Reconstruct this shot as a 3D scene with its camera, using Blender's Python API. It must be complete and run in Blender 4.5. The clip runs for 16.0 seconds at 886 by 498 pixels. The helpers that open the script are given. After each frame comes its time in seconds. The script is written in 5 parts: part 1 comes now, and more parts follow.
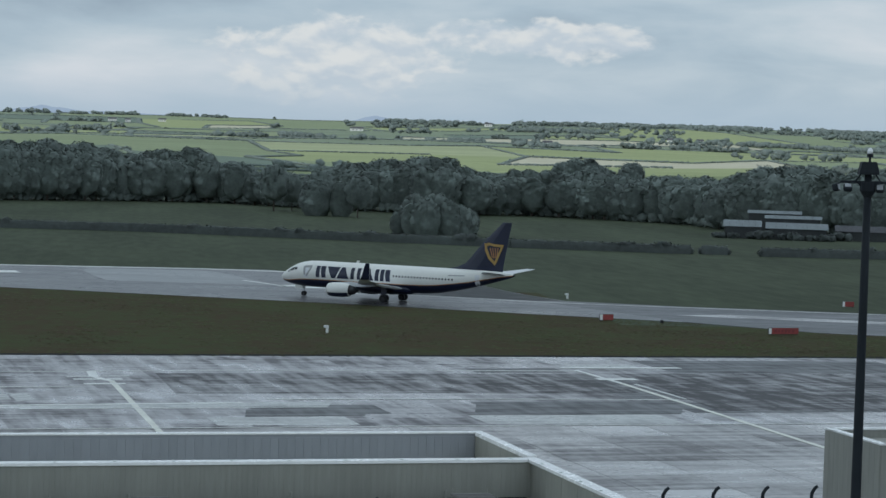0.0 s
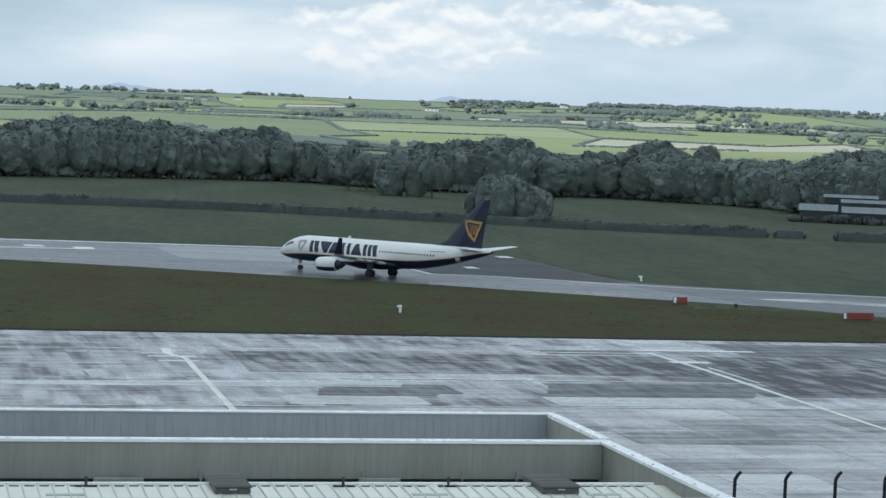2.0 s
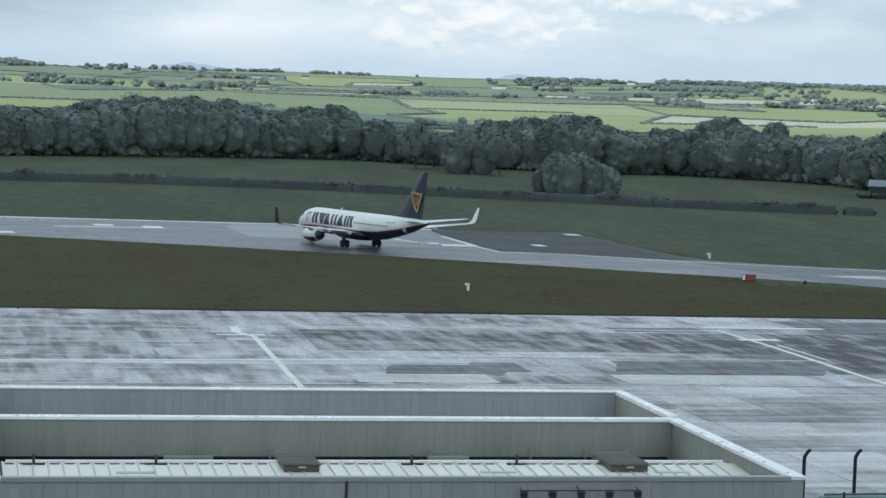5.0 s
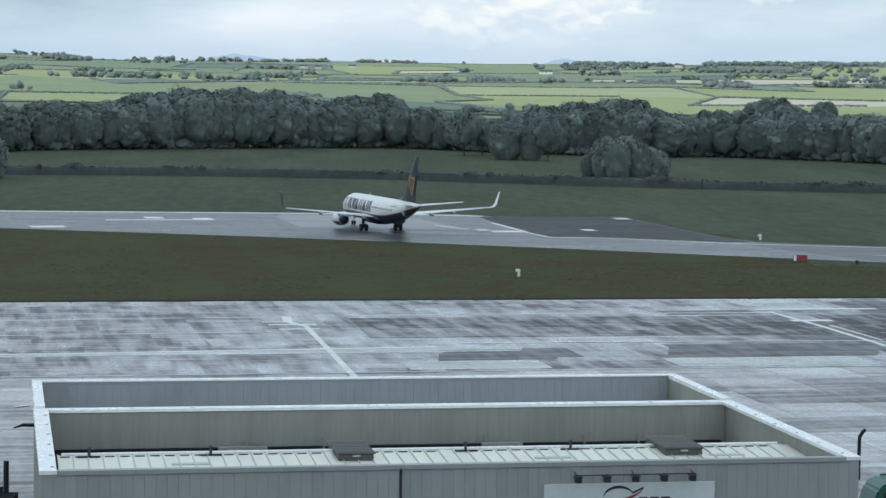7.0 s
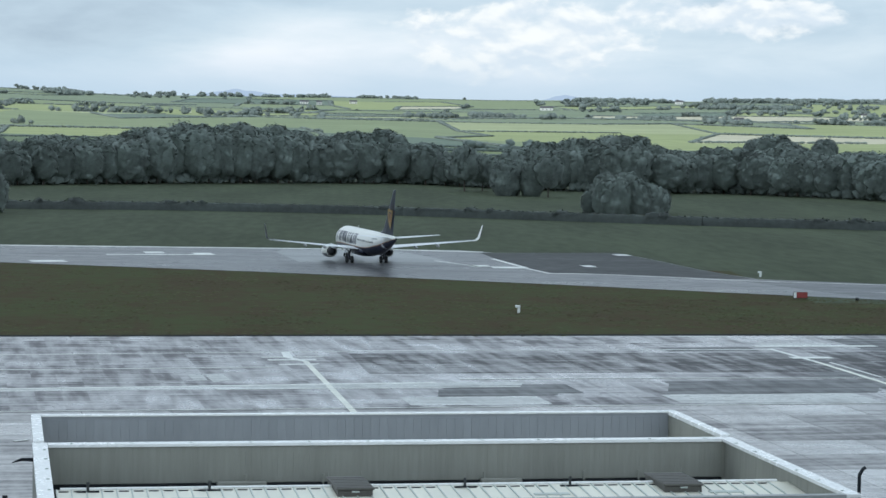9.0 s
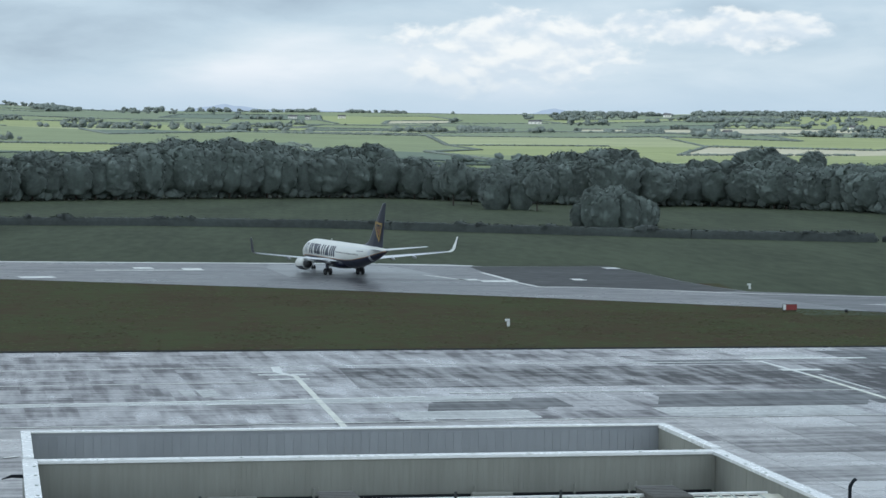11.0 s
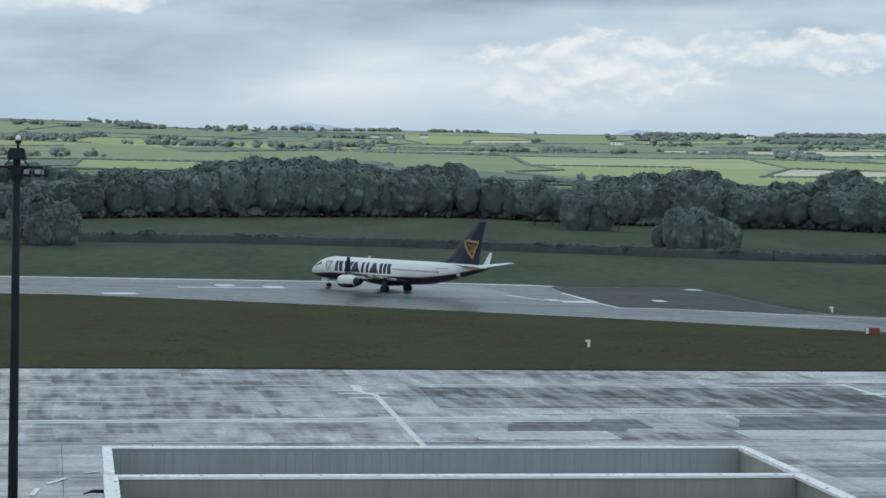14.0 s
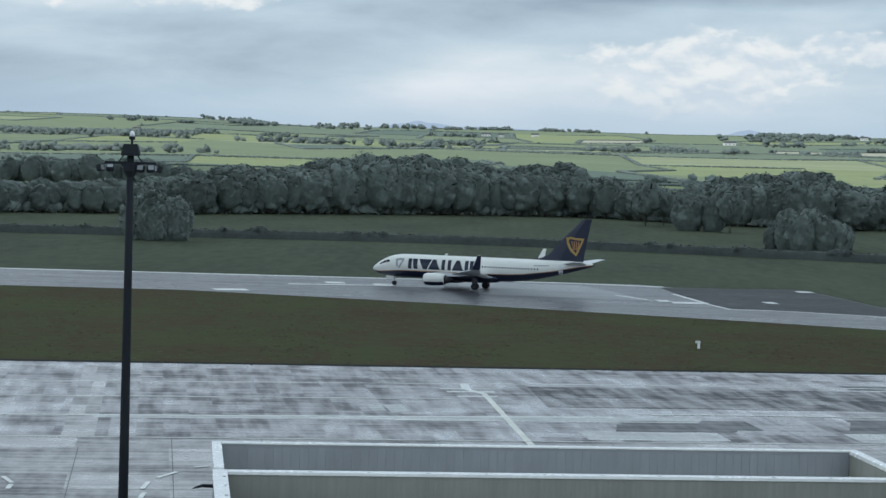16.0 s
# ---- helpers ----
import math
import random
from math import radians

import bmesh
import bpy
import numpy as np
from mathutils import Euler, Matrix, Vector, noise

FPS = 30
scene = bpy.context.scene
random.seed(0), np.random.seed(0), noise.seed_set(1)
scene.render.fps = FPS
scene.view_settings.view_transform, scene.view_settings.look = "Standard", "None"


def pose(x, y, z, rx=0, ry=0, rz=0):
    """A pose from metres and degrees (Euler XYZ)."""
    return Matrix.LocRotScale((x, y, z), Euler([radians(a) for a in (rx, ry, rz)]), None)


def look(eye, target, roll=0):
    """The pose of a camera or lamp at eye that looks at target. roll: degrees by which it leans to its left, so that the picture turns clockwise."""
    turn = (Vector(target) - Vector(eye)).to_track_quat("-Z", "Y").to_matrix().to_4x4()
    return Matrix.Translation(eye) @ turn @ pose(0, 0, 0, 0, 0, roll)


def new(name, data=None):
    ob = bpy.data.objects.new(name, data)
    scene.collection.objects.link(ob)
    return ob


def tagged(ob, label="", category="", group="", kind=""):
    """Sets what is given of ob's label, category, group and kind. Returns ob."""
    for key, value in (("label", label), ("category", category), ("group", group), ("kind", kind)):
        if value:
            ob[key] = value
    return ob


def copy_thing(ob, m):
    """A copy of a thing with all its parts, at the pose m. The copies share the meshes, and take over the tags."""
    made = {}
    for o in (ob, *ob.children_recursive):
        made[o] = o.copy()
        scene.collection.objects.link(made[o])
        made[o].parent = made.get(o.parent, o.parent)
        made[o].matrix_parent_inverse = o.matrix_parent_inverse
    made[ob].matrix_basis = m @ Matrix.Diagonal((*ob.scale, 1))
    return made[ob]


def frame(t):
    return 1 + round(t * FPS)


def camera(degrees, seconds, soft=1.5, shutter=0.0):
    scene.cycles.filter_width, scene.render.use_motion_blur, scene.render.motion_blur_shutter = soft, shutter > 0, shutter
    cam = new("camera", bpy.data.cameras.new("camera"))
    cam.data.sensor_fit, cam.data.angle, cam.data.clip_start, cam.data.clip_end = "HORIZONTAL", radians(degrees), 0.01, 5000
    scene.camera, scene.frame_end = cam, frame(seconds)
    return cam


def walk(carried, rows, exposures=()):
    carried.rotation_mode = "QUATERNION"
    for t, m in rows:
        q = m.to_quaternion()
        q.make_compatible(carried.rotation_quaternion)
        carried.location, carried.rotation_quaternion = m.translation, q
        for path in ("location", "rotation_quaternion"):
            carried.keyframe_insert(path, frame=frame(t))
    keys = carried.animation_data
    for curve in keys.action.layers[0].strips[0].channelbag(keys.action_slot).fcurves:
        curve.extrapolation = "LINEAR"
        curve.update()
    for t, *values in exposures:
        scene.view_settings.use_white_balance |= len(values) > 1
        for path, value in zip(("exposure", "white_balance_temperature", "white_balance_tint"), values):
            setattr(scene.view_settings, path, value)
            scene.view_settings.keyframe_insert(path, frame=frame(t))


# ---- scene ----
EYE_Z = 22.9

# seconds, heading to the right, tilt down, lean
PATH = [(0, 7.858, 2.509, 1.769), (0.5, 7.358, 2.878, 1.781), (1, 6.781, 3.030, 2.030), (1.5, 6.560, 3.081, 2.444), 
        (2, 6.017, 3.058, 2.273), (2.5, 5.227, 3.301, 2.227), (3, 5.089, 3.867, 2.262), (5.5, 3.945, 3.666, 1.643), 
        (6, 3.676, 3.900, 0.982), (6.5, 3.414, 4.081, 0.559), (7, 3.085, 4.035, 0.821), (7.5, 3.035, 3.909, 1.074), 
        (8, 2.859, 3.646, 0.983), (8.5, 3.028, 3.315, 1.074), (11, 3.331, 2.779, 0.727), (11.5, 3.799, 2.392, 0.975), 
        (12, 3.805, 2.074, 1.100), (12.5, 3.233, 1.873, 0.895), (13, 2.711, 1.932, 0.955), (13.5, 1.936, 2.236, 1.000), 
        (14, 1.285, 2.316, 1.151), (14.5, 0.718, 2.222, 1.380), (15, 0.020, 2.127, 1.523), (15.5, -0.966, 2.064, 1.539), 
        (16, -1.481, 2.411, 1.614)]
cam = camera(22.0, 16.0)
walk(cam, [(t, pose(0, 0, EYE_Z, 90 - p, 0, -a) @ pose(0, 0, 0, 0, 0, r)) for t, a, p, r in PATH],
     exposures=[(0, -0.36, 5920, 10), (0.5, -0.20, 5920, 10), (1.5, 0.06, 5920, 10), (2.2, 0.06, 5920, 10), (3, 0.0, 5920, 10), (5.5, 0.10, 5920, 10), (7, 0.11, 5920, 10), (8.5, 0.13, 5920, 10), (11, 0.05, 5920, 10), (13, -0.11, 5920, 10), (16, -0.09, 5920, 10)])

# ---------------------------------------------------------------- world and sun
SUN_AZ, SUN_EL = -118.0, 46.0


def sky():
    w = bpy.data.worlds.new("sky")
    scene.world = w
    w.use_nodes = True
    nt = w.node_tree
    nt.nodes.clear()
    N = lambda k, **kw: make_node(nt, k, **kw)
    out, bg = N("ShaderNodeOutputWorld"), N("ShaderNodeBackground")
    tc = N("ShaderNodeTexCoord")
    nish = N("ShaderNodeTexSky")
    nish.sky_type, nish.sun_disc = "NISHITA", False
    nish.sun_elevation, nish.sun_rotation = radians(SUN_EL), radians(SUN_AZ)
    nish.air_density, nish.dust_density = 1.0, 1.5
    scale = N("ShaderNodeVectorMath", operation="SCALE")
    scale.inputs["Scale"].default_value = 0.12
    nt.links.new(nish.outputs[0], scale.inputs[0])
    def math_node(op, *args):
        n = N("ShaderNodeMath", operation=op)
        for k, a in enumerate(args):
            if isinstance(a, (int, float)):
                n.inputs[k].default_value = a
            else:
                nt.links.new(a, n.inputs[k])
        return n.outputs[0]

    def smooth(v, lo, hi, to=1.0):
        n = N("ShaderNodeMapRange", interpolation_type="SMOOTHSTEP")
        n.inputs["From Min"].default_value, n.inputs["From Max"].default_value, n.inputs["To Max"].default_value = lo, hi, to
        nt.links.new(v, n.inputs["Value"])
        return n.outputs[0]

    # bearing and height in degrees
    nrm, sep = N("ShaderNodeVectorMath", operation="NORMALIZE"), N("ShaderNodeSeparateXYZ")
    nt.links.new(tc.outputs["Generated"], nrm.inputs[0])
    nt.links.new(nrm.outputs[0], sep.inputs[0])
    az = math_node("MULTIPLY", math_node("ARCTAN2", sep.outputs["X"], sep.outputs["Y"]), 57.2958)
    el = math_node("MULTIPLY", math_node("ARCSINE", sep.outputs["Z"]), 57.2958)

    def vapour(wide, tall, seed, detail, rough, bend=0.0, drop=0.0):
        c, n = N("ShaderNodeCombineXYZ"), N("ShaderNodeTexNoise")
        nt.links.new(math_node("DIVIDE", az, wide), c.inputs[0])
        nt.links.new(math_node("DIVIDE", math_node("ADD", el, drop), tall), c.inputs[1])
        c.inputs[2].default_value = seed
        nt.links.new(c.outputs[0], n.inputs["Vector"])
        n.inputs["Scale"].default_value, n.inputs["Detail"].default_value, n.inputs["Roughness"].default_value, n.inputs["Distortion"].default_value = 1.0, detail, rough, bend
        return n.outputs[0]

    def mass(a0, e0, wa, we):
        """A broad cloud mass: 1 at its heart, 0 at its rim."""
        p = math_node("POWER", math_node("ABSOLUTE", math_node("DIVIDE", math_node("SUBTRACT", az, a0), wa)), 2.0)
        q = math_node("POWER", math_node("ABSOLUTE", math_node("DIVIDE", math_node("SUBTRACT", el, e0), we)), 2.0)
        return math_node("MAXIMUM", math_node("SUBTRACT", 1.0, math_node("ADD", p, q)), -1.0)

    # cloud deck: long soft bands, with brighter breaks and darker bases
    deck = math_node("ADD", math_node("MULTIPLY", vapour(5.5, 1.5, 3.1, 7, 0.55, 0.3), 0.34), math_node("MULTIPLY", vapour(17, 4.5, 8.4, 3, 0.5), 0.46))
    deck = math_node("ADD", deck, 0.135)
    for a0, e0, wa, we, gain in ((4.5, 2.5, 6.0, 1.6, 0.055), (-10, 4.1, 5.0, 0.9, 0.13), (-0.5, 1.3, 3.5, 1.0, 0.035), (6.5, 4.7, 9.0, 1.0, -0.14), (-5.5, 2.2, 4.5, 1.2, -0.05), (12, 1.9, 4.5, 1.6, -0.03), (16, 3.0, 5, 2.0, 0.03)):
        deck = math_node("ADD", deck, math_node("MULTIPLY", math_node("MAXIMUM", mass(a0, e0, wa, we), 0.0), gain))
    ramp = N("ShaderNodeValToRGB")
    stops = ramp.color_ramp.elements
    stops[0].position, stops[0].color = 0.40, (0.37, 0.45, 0.52, 1)
    stops[1].position, stops[1].color = 0.69, (0.97, 0.97, 0.94, 1)
    for p_, c in ((0.46, (0.485, 0.58, 0.635, 1)), (0.52, (0.59, 0.695, 0.74, 1)), (0.585, (0.725, 0.805, 0.82, 1))):
        e = stops.new(p_)
        e.color = c
    nt.links.new(deck, ramp.inputs[0])
    # sunlit cumulus heads in the breaks, lit from above
    heap, shade = vapour(1.7, 0.95, 5.7, 8, 0.52, 0.15), vapour(1.7, 0.95, 5.7, 3, 0.5, 0.15, 0.20)
    where = math_node("MAXIMUM", math_node("MAXIMUM", mass(4.9, 2.15, 4.1, 1.25), mass(-9.8, 4.15, 4.6, 0.75)), mass(9.8, 2.75, 3.2, 0.6))
    head = smooth(math_node("ADD", math_node("SUBTRACT", heap, 0.55), math_node("MULTIPLY", where, 0.24)), 0.0, 0.15, 0.95)
    lit = smooth(math_node("SUBTRACT", heap, shade), -0.10, 0.10)
    puff = N("ShaderNodeMix", data_type="RGBA")
    puff.inputs[6].default_value, puff.inputs[7].default_value = (0.75, 0.81, 0.83, 1), (1.02, 1.0, 0.92, 1)
    nt.links.new(lit, puff.inputs[0])
    cum = N("ShaderNodeMix", data_type="RGBA")
    nt.links.new(head, cum.inputs[0])
    nt.links.new(ramp.outputs[0], cum.inputs[6])
    nt.links.new(puff.outputs[2], cum.inputs[7])
    # veil of rain-washed air low over the horizon
    veil = N("ShaderNodeMix", data_type="RGBA")
    veil.inputs[7].default_value = (0.55, 0.675, 0.755, 1)
    nt.links.new(math_node("MULTIPLY", smooth(math_node("MULTIPLY", el, -1.0), -2.1, -0.6), 0.75), veil.inputs[0])
    nt.links.new(cum.outputs[2], veil.inputs[6])
    mix = N("ShaderNodeMix", data_type="RGBA")
    mix.inputs[0].default_value = 0.94
    nt.links.new(scale.outputs[0], mix.inputs[6])
    nt.links.new(veil.outputs[2], mix.inputs[7])
    # an overcast sky grows brighter towards the zenith
    zen = N("ShaderNodeMapRange")
    zen.inputs["From Min"].default_value, zen.inputs["From Max"].default_value = 0.08, 1.0
    zen.inputs["To Min"].default_value, zen.inputs["To Max"].default_value = 1.0, 1.32
    nt.links.new(sep.outputs["Z"], zen.inputs["Value"])
    # and round the veiled sun
    dot = N("ShaderNodeVectorMath", operation="DOT_PRODUCT")
    dot.inputs[1].default_value = Vector((math.sin(radians(SUN_AZ)) * math.cos(radians(SUN_EL)), math.cos(radians(SUN_AZ)) * math.cos(radians(SUN_EL)), math.sin(radians(SUN_EL))))
    nt.links.new(nrm.outputs[0], dot.inputs[0])
    lift = N("ShaderNodeVectorMath", operation="SCALE")
    nt.links.new(mix.outputs[2], lift.inputs[0])
    nt.links.new(math_node("MULTIPLY", zen.outputs[0], math_node("ADD", 1.0, smooth(dot.outputs["Value"], -0.2, 1.0, 0.5))), lift.inputs["Scale"])
    nt.links.new(lift.outputs[0], bg.inputs[0])
    bg.inputs[1].default_value = 0.95
    nt.links.new(bg.outputs[0], out.inputs[0])
    sun = new("sun", bpy.data.lights.new("sun", "SUN"))
    sun.data.energy, sun.data.angle, sun.data.color = 2.1, radians(0.6), (1.0, 0.95, 0.86)
    az, elv = radians(SUN_AZ), radians(SUN_EL)
    way = Vector((math.sin(az) * math.cos(elv), math.cos(az) * math.cos(elv), math.sin(elv)))
    sun.matrix_world = look(way * 3000, (0, 0, 0))


def make_node(nt, kind, **kw):
    n = nt.nodes.new(kind)
    for k, v in kw.items():
        if k == "operation":
            n.operation = v
        elif k == "data_type":
            n.data_type = v
        elif k == "interpolation_type":
            n.interpolation_type = v
    return n


sky()

# ---------------------------------------------------------------- materials


def mat(name, base, rough=0.6, metal=0.0, var=0.15, size=1.0, bump=0.0, rough_var=0.0, coarse=0.12, stretch=(1, 1, 1), piece=0.0, emit=None, spec=0.5, tint=None, own=False, through_light=0.0, span=0.35):
    """Procedural surface: two scales of variation in colour and gloss, fine relief, and a shift from piece to piece."""
    m = bpy.data.materials.new(name)
    m.use_nodes = True
    nt = m.node_tree
    b = nt.nodes["Principled BSDF"]
    N = lambda k, **kw: make_node(nt, k, **kw)
    tc = N("ShaderNodeTexCoord")
    mp = N("ShaderNodeMapping")
    mp.inputs["Scale"].default_value = stretch
    geo = N("ShaderNodeNewGeometry")
    nt.links.new(tc.outputs["Object"] if own else geo.outputs["Position"], mp.inputs[0])
    fine, big = N("ShaderNodeTexNoise"), N("ShaderNodeTexNoise")
    fine.inputs["Scale"].default_value, fine.inputs["Detail"].default_value = 6.0 / size, 6
    big.inputs["Scale"].default_value, big.inputs["Detail"].default_value = coarse * 6.0 / size, 4
    for n in (fine, big):
        nt.links.new(mp.outputs[0], n.inputs["Vector"])
    add = N("ShaderNodeMath", operation="ADD")
    nt.links.new(fine.outputs[0], add.inputs[0])
    nt.links.new(big.outputs[0], add.inputs[1])
    src = add
    if piece:
        oi = N("ShaderNodeObjectInfo")
        pm = N("ShaderNodeMath", operation="MULTIPLY_ADD")
        pm.inputs[1].default_value = piece
        nt.links.new(oi.outputs["Random"], pm.inputs[0])
        nt.links.new(add.outputs[0], pm.inputs[2])
        src = N("ShaderNodeMath", operation="SUBTRACT")
        src.inputs[1].default_value = piece / 2
        nt.links.new(pm.outputs[0], src.inputs[0])
    ramp = N("ShaderNodeMapRange")
    ramp.inputs["From Min"].default_value, ramp.inputs["From Max"].default_value = 1 - span, 1 + span
    nt.links.new(src.outputs[0], ramp.inputs["Value"])
    mix = N("ShaderNodeMix", data_type="RGBA")
    lo = tint or [c * (1 - var) for c in base]
    mix.inputs[6].default_value = (*lo, 1)
    mix.inputs[7].default_value = (*[min(1, c * (1 + var)) for c in base], 1)
    nt.links.new(ramp.outputs[0], mix.inputs[0])
    nt.links.new(mix.outputs[2], b.inputs["Base Color"])
    b.inputs["Metallic"].default_value = metal
    b.inputs["Specular IOR Level"].default_value = spec
    if rough_var:
        rm = N("ShaderNodeMapRange")
        rm.inputs["From Min"].default_value, rm.inputs["From Max"].default_value = 0.7, 1.3
        rm.inputs["To Min"].default_value, rm.inputs["To Max"].default_value = max(0.03, rough - rough_var), min(1, rough + rough_var)
        nt.links.new(src.outputs[0], rm.inputs["Value"])
        nt.links.new(rm.outputs[0], b.inputs["Roughness"])
    else:
        b.inputs["Roughness"].default_value = rough
    if bump:
        bp = N("ShaderNodeBump")
        bp.inputs["Strength"].default_value, bp.inputs["Distance"].default_value = bump, 0.02 * size
        nt.links.new(fine.outputs[0], bp.inputs["Height"])
        nt.links.new(bp.outputs[0], b.inputs["Normal"])
    if through_light:
        # thin leaves let light through
        tr, ms = N("ShaderNodeBsdfTranslucent"), N("ShaderNodeMixShader")
        ms.inputs[0].default_value = through_light
        nt.links.new(mix.outputs[2], tr.inputs["Color"])
        nt.links.new(b.outputs[0], ms.inputs[1])
        nt.links.new(tr.outputs[0], ms.inputs[2])
        nt.links.new(ms.outputs[0], nt.nodes["Material Output"].inputs["Surface"])
    if emit:
        b.inputs["Emission Color"].default_value, b.inputs["Emission Strength"].default_value = (*emit[0], 1), emit[1]
    return m


M = {
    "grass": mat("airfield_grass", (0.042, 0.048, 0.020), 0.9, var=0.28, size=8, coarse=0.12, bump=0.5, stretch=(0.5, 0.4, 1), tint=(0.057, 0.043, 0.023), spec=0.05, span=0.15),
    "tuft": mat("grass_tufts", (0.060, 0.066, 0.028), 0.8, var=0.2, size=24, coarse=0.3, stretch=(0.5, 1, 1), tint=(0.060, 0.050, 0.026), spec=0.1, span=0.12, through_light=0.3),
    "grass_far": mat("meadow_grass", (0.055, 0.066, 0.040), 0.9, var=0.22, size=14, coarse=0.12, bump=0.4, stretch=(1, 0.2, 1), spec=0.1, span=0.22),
    "asphalt": mat("wet_asphalt", (0.062, 0.061, 0.067), 0.34, var=0.35, size=9, rough_var=0.12, coarse=0.12, stretch=(0.5, 2.0, 1), bump=0.12, spec=0.29),
    "old_asphalt": mat("old_asphalt", (0.040, 0.041, 0.042), 0.6, var=0.3, size=9, rough_var=0.12, stretch=(0.5, 0.6, 1), bump=0.2, spec=0.12),
    "joint": mat("joint_filler", (0.05, 0.05, 0.055), 0.5, size=2),
    "line": mat("road_paint", (0.64, 0.64, 0.61), 0.35, var=0.25, size=2, rough_var=0.1),
    "line_yellow": mat("yellow_paint", (0.65, 0.64, 0.56), 0.35, var=0.25, size=2),
    "white": mat("white_gloss_paint", (0.68, 0.675, 0.635), 0.3, var=0.04, size=3, own=True),
    "navy": mat("navy_gloss_paint", (0.009, 0.013, 0.036), 0.32, var=0.15, size=3, own=True),
    "gold": mat("gold_paint", (0.36, 0.225, 0.065), 0.35, var=0.1, size=1, own=True),
    "rust": mat("copper_stripe", (0.42, 0.20, 0.08), 0.4, var=0.1, size=1, own=True),
    "alu": mat("bare_metal", (0.60, 0.61, 0.63), 0.35, 0.9, var=0.08, size=2, own=True),
    "wing": mat("grey_wing_paint", (0.62, 0.63, 0.65), 0.32, var=0.06, size=3, own=True),
    "dark": mat("dark_metal", (0.03, 0.03, 0.033), 0.5, 0.3, var=0.2, size=1, own=True),
    "tyre": mat("tyre_rubber", (0.018, 0.018, 0.02), 0.8, var=0.2, size=0.5, own=True),
    "glass": mat("dark_window_glass", (0.015, 0.018, 0.024), 0.08, var=0.1, size=1, own=True),
    "panel": mat("grey_wall_panel", (0.300, 0.304, 0.302), 0.5, var=0.09, size=2.5, rough_var=0.08, piece=0.35, stretch=(1, 1, 0.25)),
    "panel_in": mat("weathered_panel", (0.254, 0.252, 0.222), 0.6, var=0.13, size=1.6, stretch=(1.6, 1, 0.14), piece=0.06),
    # back wall copy of the grey panel, its shade put into a darker, bluer base
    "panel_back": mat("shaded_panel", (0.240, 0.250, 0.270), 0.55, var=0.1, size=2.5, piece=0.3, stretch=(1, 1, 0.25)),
    "coping": mat("coping_metal", (0.80, 0.79, 0.78), 0.24, 0.0, var=0.07, size=1.5, rough_var=0.08),
    "roof": mat("pale_roof_sheet", (0.68, 0.655, 0.56), 0.4, var=0.1, size=2.0, rough_var=0.1, stretch=(1, 0.25, 1), piece=0.3),
    "seam": mat("roof_seam", (0.43, 0.46, 0.43), 0.45, size=1),
    "hatch": mat("weathered_hatch", (0.085, 0.08, 0.07), 0.6, var=0.25, size=1.0, rough_var=0.1, stretch=(1, 4, 1)),
    "mast": mat("dark_mast_steel", (0.018, 0.022, 0.027), 0.7, 0.0, var=0.25, spec=0.2, size=1, stretch=(1, 1, 0.2)),
    "lamp_glass": mat("floodlight_glass", (0.22, 0.23, 0.24), 0.3, var=0.1, size=0.5),
    "beacon": mat("beacon_lens", (0.85, 0.85, 0.85), 0.2, var=0.05, size=0.3),
    "red": mat("red_sign_face", (0.26, 0.045, 0.04), 0.45, var=0.15, size=0.6),
    "sign_white": mat("sign_white", (0.75, 0.75, 0.73), 0.45, var=0.08, size=0.6),
    "sign_grey": mat("pale_sign_board", (0.56, 0.585, 0.58), 0.4, var=0.06, size=2),
    "ink": mat("black_ink", (0.02, 0.02, 0.025), 0.5, size=1),
    "crimson": mat("dark_red_ink", (0.18, 0.03, 0.035), 0.5, size=1),
    "bark": mat("bark", (0.07, 0.058, 0.045), 0.9, var=0.3, size=1, bump=0.6),
    # leaf colours of belt and far trees lightened and cooled to paint in haze
    "leaf": mat("wet_hazed_tree_leaves", (0.146, 0.174, 0.154), 0.6, var=0.30, size=6, spec=0.3, piece=0.25, through_light=0.08),
    "leaf_far": mat("wet_hazed_far_leaves", (0.138, 0.168, 0.150), 0.6, var=0.22, size=60, spec=0.3, through_light=0.08),
    "pale_asphalt": mat("pale_asphalt", (0.165, 0.168, 0.172), 0.36, var=0.14, size=9, rough_var=0.1, coarse=0.12, stretch=(0.5, 1.6, 1), bump=0.1, spec=0.4),
    "hedge": mat("wet_hedge_leaves", (0.046, 0.056, 0.050), 0.55, var=0.35, size=8, spec=0.4, through_light=0.08),
    "shed_roof": mat("shed_roof_sheet", (0.18, 0.20, 0.205), 0.8, spec=0.12, var=0.2, size=4, stretch=(3, 0.4, 1)),
    "shed_wall": mat("shed_wall", (0.04, 0.044, 0.044), 0.8, var=0.25, size=3),
    "house": mat("rendered_house", (0.78, 0.76, 0.72), 0.8, var=0.08, size=8),
    "slate": mat("slate_roof", (0.085, 0.085, 0.09), 0.85, var=0.25, size=5, spec=0.1),
    "dry_asphalt": mat("drying_asphalt", (0.058, 0.057, 0.062), 0.40, var=0.3, size=9, rough_var=0.12, coarse=0.12, stretch=(0.5, 2.0, 1), bump=0.14, spec=0.23),
    "truck": mat("green_truck_paint", (0.012, 0.085, 0.06), 0.3, var=0.15, size=2),
    # roof felt; also the black painted for shade at apron edge and gutter
    "felt_and_shade": mat("black_felt_and_shade", (0.022, 0.024, 0.026), 0.95, var=0.3, size=2, bump=0.2, spec=0.05),
    # emission paints distance haze onto the mountains
